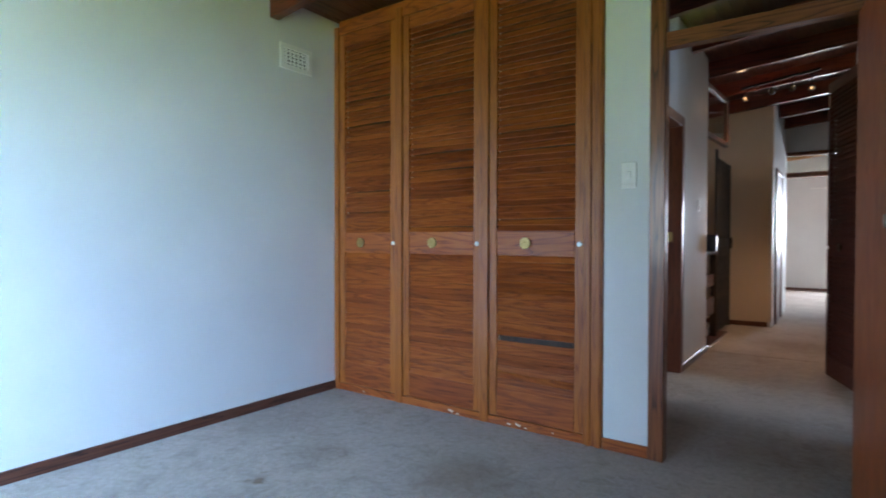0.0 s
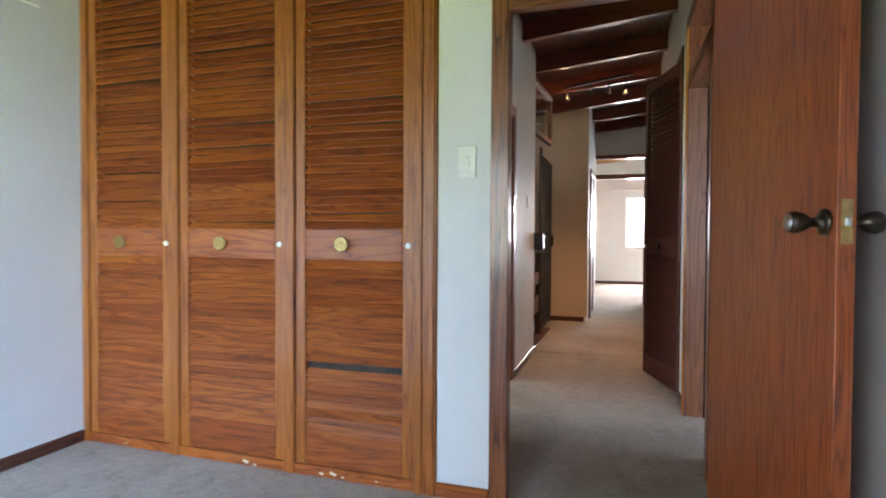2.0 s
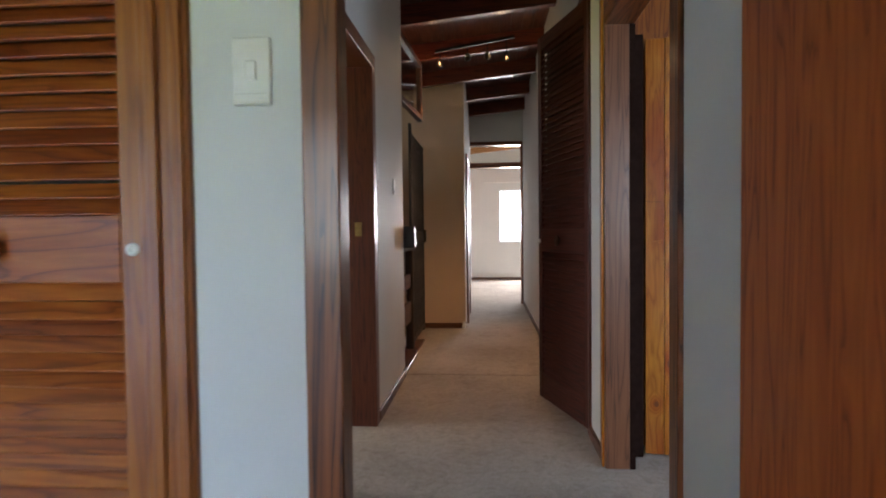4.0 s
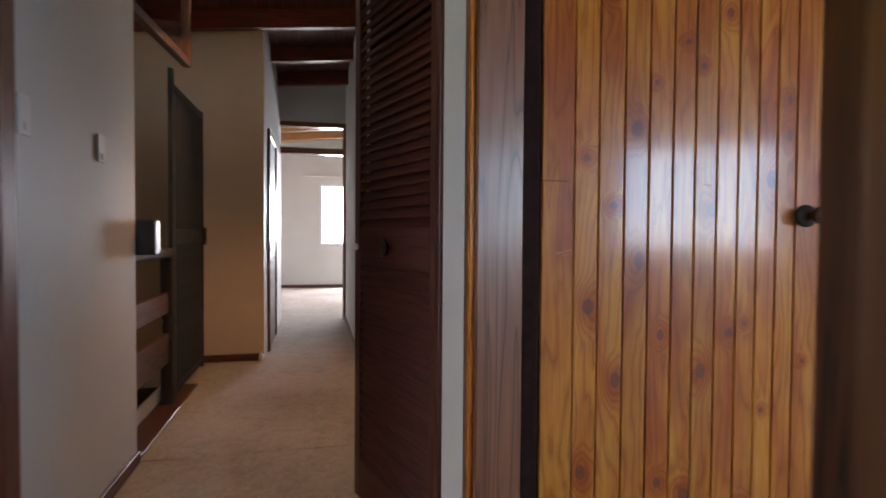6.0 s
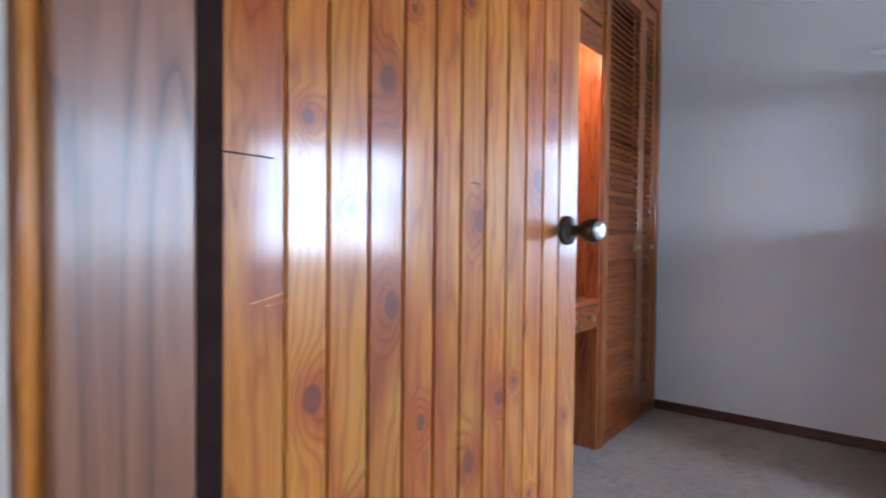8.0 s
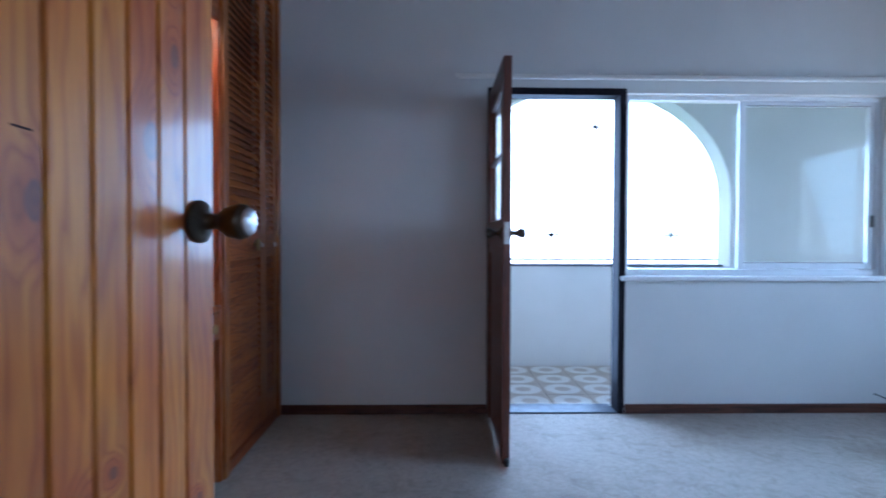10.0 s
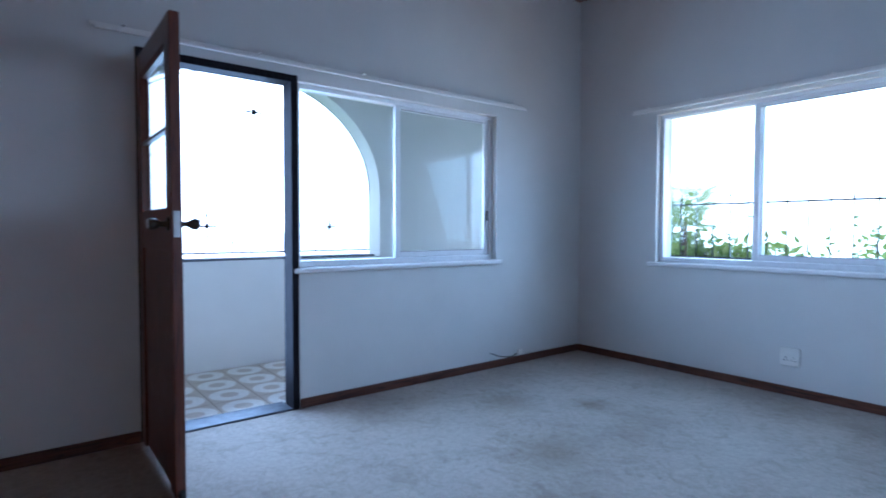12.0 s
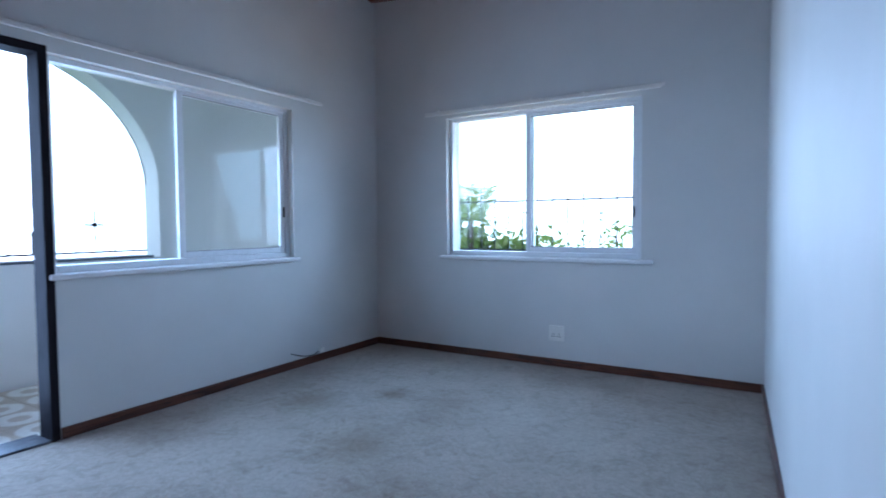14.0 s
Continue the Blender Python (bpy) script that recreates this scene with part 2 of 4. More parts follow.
def tile_material():
    """Glazed balcony tile: pale rings on a tan ground, one motif a tile."""
    m, t, b = material("balcony_tile", 0.3)
    co = t.nodes.new("ShaderNodeTexCoord").outputs["Object"]
    length = t.nodes.new("ShaderNodeVectorMath")
    length.operation = "LENGTH"
    t.links.new(co, length.inputs[0])
    rings = ramp(t, length.outputs["Value"], [(0.055, (0.52, 0.44, 0.36)), (0.066, (0.80, 0.78, 0.73)), (0.128, (0.80, 0.78, 0.73)), (0.138, (0.50, 0.42, 0.33))])
    n = node(t, "ShaderNodeTexNoise", Scale=45.0, Detail=4.0)
    t.links.new(co, n.inputs["Vector"])
    t.links.new(blend(t, "MULTIPLY", 0.4, rings, ramp(t, n.outputs[0], [(0.3, (0.6, 0.6, 0.6)), (0.6, (1, 1, 1))])), b.inputs["Base Color"])
    return m


def leaf_material():
    m, t, b = material("foliage", 0.6)
    r = t.nodes.new("ShaderNodeNewGeometry").outputs["Random Per Island"]
    t.links.new(ramp(t, r, [(0.0, (0.08, 0.13, 0.03)), (0.5, (0.15, 0.22, 0.05)), (1.0, (0.26, 0.27, 0.09))]), b.inputs["Base Color"])
    thin = node(t, "ShaderNodeBsdfTranslucent", Color=(0.32, 0.42, 0.10, 1))
    mix = node(t, "ShaderNodeMixShader", Fac=0.45)
    t.links.new(b.outputs[0], mix.inputs[1]), t.links.new(thin.outputs[0], mix.inputs[2])
    t.links.new(mix.outputs[0], t.nodes["Material Output"].inputs[0])
    return m


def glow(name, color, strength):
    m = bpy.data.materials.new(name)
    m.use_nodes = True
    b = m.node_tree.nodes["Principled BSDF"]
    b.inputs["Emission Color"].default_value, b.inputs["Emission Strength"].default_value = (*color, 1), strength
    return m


WALL = paint("wall_paint", (0.64, 0.64, 0.62))
WALL_OUT = paint("outside_plaster", (0.78, 0.77, 0.74), 0.8, 60.0, 0.002)
WALL_TAN = paint("tan_wall_paint", (0.58, 0.47, 0.34))
CARPET = carpet_material([(-0.65, 2.5, 0.34, 0.5), (-1.40, 2.25, 0.28, 0.35), (-1.40, 1.89, 0.07, 0.9), (-0.3, 2.3, 0.25, 0.4), (0.45, 3.6, 0.5, 0.5), (0.4, 7.2, 0.6, 0.5), (3.15, 2.4, 0.35, 0.5), (3.5, 1.6, 0.2, 0.6), (2.6, 2.9, 0.4, 0.45), (3.9, 2.0, 0.3, 0.5)])
LOUVRE = wood("louvre_wood", (0.165, 0.032, 0.005), (0.275, 0.064, 0.008), (0.375, 0.108, 0.014), 0.36, 0.15, "X", vary=0.9, rings_per=6.0, stretch=0.10)
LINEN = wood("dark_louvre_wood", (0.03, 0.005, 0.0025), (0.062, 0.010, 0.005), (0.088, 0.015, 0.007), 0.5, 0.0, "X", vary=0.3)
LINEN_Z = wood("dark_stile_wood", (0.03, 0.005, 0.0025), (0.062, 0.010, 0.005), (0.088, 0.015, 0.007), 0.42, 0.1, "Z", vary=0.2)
LINING = wood("worn_lining_wood", (0.10, 0.036, 0.016), (0.17, 0.063, 0.028), (0.22, 0.09, 0.04), 0.3, 0.2, "Z", vary=0.1)
STILE = wood("stile_wood", (0.18, 0.044, 0.006), (0.29, 0.084, 0.010), (0.37, 0.122, 0.015), 0.32, 0.3, "Z", vary=0.2)
FRAME = wood("frame_wood", (0.05, 0.014, 0.006), (0.17, 0.050, 0.014), (0.25, 0.085, 0.024), 0.3, 0.4, "Z", vary=0.2)
FRAME_X = wood("frame_wood_across", (0.05, 0.014, 0.006), (0.17, 0.050, 0.014), (0.25, 0.085, 0.024), 0.3, 0.4, "X", vary=0.2)
FRAME_Y = wood("frame_wood_along", (0.05, 0.014, 0.006), (0.17, 0.050, 0.014), (0.25, 0.085, 0.024), 0.3, 0.4, "Y", vary=0.2)
SKIRT_X = wood("skirting_wood_across", (0.025, 0.009, 0.006), (0.08, 0.028, 0.015), (0.115, 0.042, 0.021), 0.35, 0.2, "X", vary=0.2)
SKIRT_Y = wood("skirting_wood_along", (0.025, 0.009, 0.006), (0.08, 0.028, 0.015), (0.115, 0.042, 0.021), 0.35, 0.2, "Y", vary=0.2)
VENEER = wood("door_veneer", (0.17, 0.030, 0.006), (0.30, 0.062, 0.010), (0.38, 0.092, 0.015), 0.32, 0.2, "Z", scale=1.6, vary=0.1)
# darker copy of VENEER; puts the balcony leaf's backlit shade into colour
DARKVENEER = wood("dark_and_backlit_veneer", (0.05, 0.012, 0.006), (0.11, 0.026, 0.011), (0.14, 0.036, 0.015), 0.35, 0.15, "Z", scale=1.6, vary=0.1)
PINE = wood("varnished_pine", (0.42, 0.12, 0.012), (0.60, 0.21, 0.022), (0.70, 0.30, 0.036), 0.22, 0.6, "Z", rings_per=4.0, vary=0.2)
NICHE = wood("red_panel_wood", (0.15, 0.028, 0.009), (0.32, 0.078, 0.020), (0.42, 0.12, 0.030), 0.22, 0.5, "Z", vary=0.2)
BEAM = wood("beam_wood", (0.04, 0.008, 0.004), (0.125, 0.022, 0.009), (0.18, 0.036, 0.014), 0.35, 0.2, "X", vary=0.2)
CEIL = wood("ceiling_board", (0.03, 0.009, 0.006), (0.10, 0.028, 0.014), (0.13, 0.04, 0.02), 0.4, 0.1, "Y", vary=0.1)
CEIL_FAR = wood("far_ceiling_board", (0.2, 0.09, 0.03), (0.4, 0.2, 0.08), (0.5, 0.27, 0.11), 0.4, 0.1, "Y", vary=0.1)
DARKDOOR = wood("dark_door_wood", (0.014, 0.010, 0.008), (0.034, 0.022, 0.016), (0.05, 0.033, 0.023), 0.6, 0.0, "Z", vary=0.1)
FANWOOD = wood("fanlight_wood", (0.02, 0.008, 0.005), (0.06, 0.024, 0.014), (0.09, 0.036, 0.02), 0.4, 0.1, "Z", vary=0.1)
GATE = plain("dark_grey_steel_paint", (0.032, 0.036, 0.042), 0.55, 0.0, 0.3, 14.0)
# near-black for the shade in the hinge gap, also for dark scratches
GAP_SHADE_AND_SCRATCH = plain("gap_shade_and_scratch_dark", (0.020, 0.008, 0.005), 0.85, 0.0, 0.3)
GAP_SHADE_AND_SCRATCH.node_tree.nodes["Principled BSDF"].inputs["Specular IOR Level"].default_value = 0.15
BLUEBLACK = wood("dark_painted_frame", (0.006, 0.006, 0.008), (0.011, 0.010, 0.014), (0.016, 0.014, 0.019), 0.65, 0.0, "Z", vary=0.1)
BLUEBLACK.node_tree.nodes["Principled BSDF"].inputs["Specular IOR Level"].default_value = 0.08
BRASS = plain("worn_brass", (0.55, 0.40, 0.16), 0.3, 1.0, 0.35, 60.0)
BRONZE = plain("dark_bronze", (0.09, 0.075, 0.055), 0.28, 1.0, 0.3, 60.0)
STEEL = plain("brushed_steel", (0.6, 0.6, 0.6), 0.3, 1.0, 0.2)
ALU = plain("white_aluminium", (0.78, 0.80, 0.82), 0.35, 0.0, 0.08)
WHITE = plain("white_plastic", (0.8, 0.79, 0.75), 0.35, 0.0, 0.06)
SILL = plain("white_sill_paint", (0.8, 0.8, 0.8), 0.4, 0.0, 0.08, 8.0)
IRON = plain("black_iron", (0.03, 0.03, 0.03), 0.5, 0.6)
BLACK = plain("black_rubber", (0.015, 0.015, 0.016), 0.6)
SLATE = plain("dark_slate_tile", (0.10, 0.11, 0.13), 0.4, 0.0, 0.3, 20.0)
GLASS = glass_material()
TILE = tile_material()
GROUT = plain("grout", (0.42, 0.38, 0.33), 0.9)
LEAF = leaf_material()
BARK = plain("bark", (0.12, 0.09, 0.06), 0.9, 0.0, 0.4)
GRASS = paint("grass", (0.07, 0.11, 0.03), 0.9, 40.0, 0.02, 0.4)
# emission of the added backdrop ring, in place of a blown-out sky
BACKDROP_GLOW = glow("sky_backdrop_glow", (0.97, 0.98, 1.0), 2.6)
GREY = plain("grey_plastic", (0.06, 0.06, 0.065), 0.6)
BULB = glow("hot_filament_glass", (1.0, 0.75, 0.42), 60.0)

# ---------------------------------------------------------------- builders


def boxes(bm, *parts, bevel=0.0):
    """Adds boxes (x0, x1, y0, y1, z0, z1) to bm."""
    made = []
    for x0, x1, y0, y1, z0, z1 in parts:
        m = Matrix.LocRotScale(((x0 + x1) / 2, (y0 + y1) / 2, (z0 + z1) / 2), None, (abs(x1 - x0), abs(y1 - y0), abs(z1 - z0)))
        made += bmesh.ops.create_cube(bm, size=1, matrix=m)["verts"]
    if bevel:
        edges = list({e for v in made for e in v.link_edges})
        bmesh.ops.bevel(bm, geom=edges, offset=bevel, segments=1, affect="EDGES", clamp_overlap=True)
    return bm


def mesh(name, bm, mat):
    data = bpy.data.meshes.new(name)
    bm.to_mesh(data)
    bm.free()
    data.materials.append(mat)
    return data


def part(name, bm, mat, parent=None, label=""):
    ob = new(name, mesh(name, bm, mat))
    ob.parent = parent
    return tagged(ob, label)


def piece(name, data, parent, m):
    ob = new(name, data)
    ob.parent = parent
    ob.matrix_basis = m
    return ob


def thing(name, m, label, category, group="", kind=""):
    ob = new(name)
    ob.matrix_basis = m
    return tagged(ob, label, category, group, kind)


def box(name, x0, x1, y0, y1, z0, z1, mat, parent=None, label="", bevel=0.003):
    """A box whose origin is at its middle, so that grain follows the piece."""
    c = Vector(((x0 + x1) / 2, (y0 + y1) / 2, (z0 + z1) / 2))
    bm = boxes(bmesh.new(), (x0 - c.x, x1 - c.x, y0 - c.y, y1 - c.y, z0 - c.z, z1 - c.z), bevel=bevel)
    ob = part(name, bm, mat, parent, label)
    ob.location = c
    return ob


def lathe(profile, axis="Z", steps=20):
    """A turned shape from (radius, height) pairs."""
    bm = bmesh.new()
    rings = []
    for r, h in profile:
        ring = []
        for k in range(steps):
            a = 2 * math.pi * k / steps
            p = (r * math.cos(a), r * math.sin(a), h)
            ring.append(bm.verts.new({"Z": p, "Y": (p[0], p[2], p[1]), "X": (p[2], p[0], p[1])}[axis]))
        rings.append(ring)
    for a, b in zip(rings, rings[1:]):
        for k in range(steps):
            bm.faces.new((a[k], a[(k + 1) % steps], b[(k + 1) % steps], b[k]))
    bm.faces.new(rings[0]), bm.faces.new(rings[-1])
    bmesh.ops.recalc_face_normals(bm, faces=bm.faces)
    for face in bm.faces:
        face.smooth = len(face.verts) == 4
    return bm


def top_of(x):
    """Underside of the raked ceiling boards."""
    return 2.96 + 0.1 * x


def wall(name, x0, x1, y0, y1, mat, openings=(), z0=0.0, z1=None, label="painted plaster wall"):
    """A wall with openings (from, to, sill, head) along its length, up to the raked ceiling."""
    along_x = (x1 - x0) > (y1 - y0)
    lo, hi = (x0, x1) if along_x else (y0, y1)
    bm = bmesh.new()
    cuts = []
    at = lo
    for a, b, s, h in sorted(openings):
        if a > at:
            cuts.append((at, a, z0, None))
        if s > z0:
            cuts.append((a, b, z0, s))
        if h is not None:
            cuts.append((a, b, h, None))
        at = b
    if at < hi:
        cuts.append((at, hi, z0, None))
    for a, b, s, h in cuts:
        xs, ys = ((a, b), (y0, y1)) if along_x else ((x0, x1), (a, b))
        boxes_sloped(bm, xs, ys, s, h, z1)
    ob = part(name, bm, mat)
    return tagged(ob, label, "wall", kind="structure")


def boxes_sloped(bm, xs, ys, s, h, z1):
    v = {}
    for x in xs:
        for y in ys:
            v[x, y, 0] = bm.verts.new((x, y, s))
            v[x, y, 1] = bm.verts.new((x, y, h if h is not None else (z1 if z1 is not None else top_of(x) - 0.002)))
    (a, b), (c, d) = xs, ys
    for f in (((a, c, 0), (a, d, 0), (b, d, 0), (b, c, 0)), ((a, c, 1), (b, c, 1), (b, d, 1), (a, d, 1)), ((a, c, 0), (b, c, 0), (b, c, 1), (a, c, 1)),
              ((b, c, 0), (b, d, 0), (b, d, 1), (b, c, 1)), ((b, d, 0), (a, d, 0), (a, d, 1), (b, d, 1)), ((a, d, 0), (a, c, 0), (a, c, 1), (a, d, 1))):
        bm.faces.new([v[k] for k in f])
    return v


def skirting(name, x0, x1, y0, y1, label="dark-stained timber skirting board along the carpet"):
    mat = SKIRT_X if abs(x1 - x0) > abs(y1 - y0) else SKIRT_Y
    return tagged(box(name, x0, x1, y0, y1, 0.0, 0.062, mat, bevel=0.004), label, "skirting board", kind="structure")


# ---------------------------------------------------------------- the plan
XL, YW, XR1 = -2.28, 3.2, 1.09          # first room: west wall, wardrobe wall, east wall
XC0, XC1 = -0.29, 0.92                  # corridor walls
E2, S2, W2, N2 = 4.582, 0.343, 1.316, 5.98   # second room
YF = 10.69                              # far door wall

# floors
floor = tagged(part("floor", boxes(bmesh.new(), (XL - 0.2, 4.70, -1.2, 6.36, -0.15, 0), (-0.29, 2.4, 6.36, 8.6, -0.15, 0), (-1.6, 3.2, 8.6, 15.1, -0.15, 0), (-2.2, -0.29, 7.75, 8.6, -0.15, 0)), CARPET),
               "worn beige pile carpet with grey traffic stains", "carpet", kind="structure")
tagged(box("carpet_seam", XC0, 0.86, 6.37, 6.40, 0.0, 0.004, CARPET, bevel=0.0015), "raised carpet joint across the corridor", "carpet joint", kind="structure")

# ceiling of narrow boards, one mesh, raked up towards the east
bm = bmesh.new()
for k in range(80):
    x0, x1 = -3.6 + k * 0.105, -3.6 + k * 0.105 + 0.101
    vs = [bm.verts.new((x, y, top_of(x) + dz)) for dz in (0, 0.03) for x, y in ((x0, -1.4), (x1, -1.4), (x1, 15.4), (x0, 15.4))]
    for f in ((3, 2, 1, 0), (4, 5, 6, 7), (0, 1, 5, 4), (1, 2, 6, 5), (2, 3, 7, 6), (3, 0, 4, 7)):
        bm.faces.new([vs[i] for i in f])
vs = [bm.verts.new((x, y, top_of(x) + dz)) for dz in (0.032, 0.25) for x, y in ((-3.7, -1.4), (4.9, -1.4), (4.9, 15.4), (-3.7, 15.4))]
for f in ((3, 2, 1, 0), (4, 5, 6, 7), (0, 1, 5, 4), (1, 2, 6, 5), (2, 3, 7, 6), (3, 0, 4, 7)):
    bm.faces.new([vs[i] for i in f])
tagged(part("ceiling", bm, CEIL), "dark red-brown timber board ceiling, raked", "ceiling", kind="structure")

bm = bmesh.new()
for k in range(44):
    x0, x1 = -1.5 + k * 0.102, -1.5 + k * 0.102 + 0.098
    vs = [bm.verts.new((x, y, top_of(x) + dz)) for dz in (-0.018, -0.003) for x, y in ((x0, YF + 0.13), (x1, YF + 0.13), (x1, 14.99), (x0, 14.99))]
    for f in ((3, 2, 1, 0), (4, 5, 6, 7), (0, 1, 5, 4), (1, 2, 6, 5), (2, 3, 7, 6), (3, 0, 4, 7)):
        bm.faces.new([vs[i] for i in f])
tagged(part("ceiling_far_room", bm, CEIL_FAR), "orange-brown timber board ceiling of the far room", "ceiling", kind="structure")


def beam(x0, x1, y, w=0.07, h=0.16, mat=None):
    bm = bmesh.new()
    vs = [bm.verts.new((x, yy, top_of(x) + dz)) for dz in (-h, 0.001) for x, yy in ((x0, y), (x1, y), (x1, y + w), (x0, y + w))]
    for f in ((3, 2, 1, 0), (4, 5, 6, 7), (0, 1, 5, 4), (1, 2, 6, 5), (2, 3, 7, 6), (3, 0, 4, 7)):
        bm.faces.new([vs[i] for i in f])
    bmesh.ops.bevel(bm, geom=bm.edges[:], offset=0.004, segments=1, affect="EDGES")
    return tagged(part("ceiling_beam", bm, mat or BEAM), "dark red-stained timber ceiling beam", "beam", "ceiling beams", "structure")


for k in range(4):
    beam(XL + 0.002, XR1 - 0.002, 2.62 - k * 0.92)
for y in (3.72, 4.64, 5.56):
    beam(XC0 + 0.002, XC1 - 0.002, y)
for y in (6.48, 7.40):
    beam(-2.0, XC1 - 0.002, y)
for y in (8.30,):
    beam(-2.0, XC1 - 0.002, y)
for y in (9.22, 10.14):
    beam(0.11, XC1 - 0.002, y)
for k in range(6):
    beam(W2 if k < 4 else 1.10, E2 - 0.002, S2 + 0.03 + k * 0.92)
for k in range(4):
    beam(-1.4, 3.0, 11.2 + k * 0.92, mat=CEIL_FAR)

# first room
wall("wall_room_one_west", XL - 0.2, XL, -1.2, 3.75, WALL, label="pale green-white painted plaster wall")
wall("wall_room_one_south", XL, XR1, -1.3, -1.1, WALL, [(-1.5, 0.0, 0.8, 2.1)], label="pale painted plaster wall with a window opening")
wall("wall_room_one_east_south", XR1, W2, -1.2, S2 - 0.24, WALL)
bm = bmesh.new()
lower = [(XR1, S2 - 0.24), (W2, S2 - 0.24), (W2, S2), (1.135, 3.66), (XR1, 3.66)]
a, b = [bm.verts.new((x, y, 0)) for x, y in lower], [bm.verts.new((x, y, top_of(x) - 0.002)) for x, y in lower]
bm.faces.new(a[::-1]), bm.faces.new(b)
for k in range(5):
    bm.faces.new((a[k], a[(k + 1) % 5], b[(k + 1) % 5], b[k]))
tagged(part("wall_room_one_east", bm, WALL), "pale painted plaster wall between two bedrooms", "wall", kind="structure")
wall("wall_room_one_north", -0.235, XC1, YW, 3.245, WALL, [(0.06, 0.89, 0.0, None)], label="pale painted pier and wall beside the bedroom door")
wall("wall_corner_east", XC1, XR1, YW, 3.715, WALL)
wall("wall_behind_wardrobe", XL - 0.2, -0.29 - 0.17, 3.75, 3.85, WALL)
# corridor
wall("wall_corridor_west", XC0 - 0.17, XC0, 3.245, 6.36, WALL, [(4.40, 5.21, 0.0, 2.07)], label="white painted corridor wall with a doorway")
wall("wall_corridor_east", XC1, 1.04, 3.716, YF, WALL, [(3.74, 4.76, 0.0, 2.50), (5.13, 5.89, 0.0, 2.43)], label="white painted corridor wall with doorways")
wall("wall_stair_block", -2.0, 0.105, 8.48, 8.60, WALL_TAN, label="plain tan-white wall block beyond the stairs")
wall("wall_stair_block_side", 0.005, 0.105, 8.60, YF, WALL)
# opening added for the stairwell fill lamp, no window known here
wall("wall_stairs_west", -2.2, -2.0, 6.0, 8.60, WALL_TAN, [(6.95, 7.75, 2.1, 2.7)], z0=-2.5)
wall("wall_far_door", 0.105, XC1, YF, YF + 0.12, WALL, [(0.105, 0.905, 0.0, 2.49)], label="white wall round the far doorway")
# linen cupboard behind the louvred door
wall("wall_cupboard_back", 1.60, 1.66, 5.0, 6.0, WALL)
# side room
wall("wall_side_room_north", -3.3, XC0 - 0.17, 6.0, 6.12, WALL_TAN, z0=-2.5, label="cream painted wall of the side room")
wall("wall_side_room_west", -3.5, -3.3, 3.6, 6.12, WALL_TAN, [(4.1, 5.4, 0.9, 2.1)])
# far room
wall("wall_far_room_west", -1.6, -1.5, YF + 0.12, 15.1, WALL)
wall("wall_far_room_east", 3.0, 3.1, YF + 0.12, 15.1, WALL)
wall("wall_far_room_north", -1.6, 3.1, 15.0, 15.1, WALL, [(0.62, 2.5, 0.86, 2.12)], label="white wall with a bright window")
wall("wall_far_room_south_west", -1.6, 0.105, YF, YF + 0.12, WALL)
wall("wall_far_room_south_east", XC1, 3.1, YF, YF + 0.12, WALL)
# second room
wall("wall_east", E2, E2 + 0.14, 0.1, 6.1, WALL, [(3.165, 4.022, 0.0, 2.08), (1.42, 3.14, 0.90, 2.077)], label="off-white painted wall with a balcony door and a window")
wall("wall_south", W2, E2, S2 - 0.24, S2, WALL, [(2.117, 3.79, 0.88, 2.097)], label="off-white painted wall with a sliding window")
wall("wall_north", 1.04, E2, N2, N2 + 0.12, WALL)

# skirtings
skirting("baseboard_room_one_west", XL, XL + 0.016, -1.1, YW - 0.01)
tagged(box("baseboard_pier", -0.235, 0.0, YW - 0.016, YW, 0.0, 0.062, LOUVRE, bevel=0.004), "orange-brown varnished skirting board on the pier", "skirting board", kind="structure")
skirting("baseboard_corridor_west", XC0, XC0 + 0.016, 5.29, 6.36)
skirting("baseboard_corridor_west_near", XC0, XC0 + 0.016, 3.36, 4.33)
skirting("baseboard_corridor_east", XC1 - 0.016, XC1, 4.80, 5.10)
skirting("baseboard_corridor_east_far", XC1 - 0.016, XC1, 5.95, YF - 0.02)
skirting("baseboard_stair_block", -1.9, 0.105, 8.464, 8.48)
skirting("baseboard_far_room", -1.5, 3.0, 14.984, 15.0)
skirting("baseboard_east_north", E2 - 0.016, E2, 4.044, 5.40)
skirting("baseboard_east_south", E2 - 0.016, E2, S2 + 0.016, 3.14, "orange-brown varnished skirting board under the window")
skirting("baseboard_south", W2, E2, S2, S2 + 0.016)
sk = skirting("baseboard_west", -0.008, 0.008, -1.64, 1.64)
sk.matrix_basis = pose(1.2335, 1.995, 0.031, 0, 0, 3.12)
skirting("baseboard_side_room", -3.2, -0.5, 5.984, 6.0)


# ---------------------------------------------------------------- doors
def knob(parent, x, y, z, out, mat=BRONZE, cap=True):
    """A turned door knob with rose, neck and bright button; out is the way it sticks out, along y."""
    ob = part("knob", lathe([(0.0, 0.0), (0.031, 0.0), (0.031, 0.005), (0.024, 0.009), (0.012, 0.012), (0.011, 0.032), (0.016, 0.038), (0.023, 0.05), (0.026, 0.066), (0.024, 0.074), (0.017, 0.078), (0.0, 0.078)]), mat, parent, "dark turned knob with a bright button")
    ob.matrix_basis = pose(x, y, z, -90 if out > 0 else 90, 0, 0)
    if cap:
        b = part("button", lathe([(0.0, 0.077), (0.020, 0.0775), (0.019, 0.081), (0.0, 0.0835)]), STEEL, ob)
    return ob


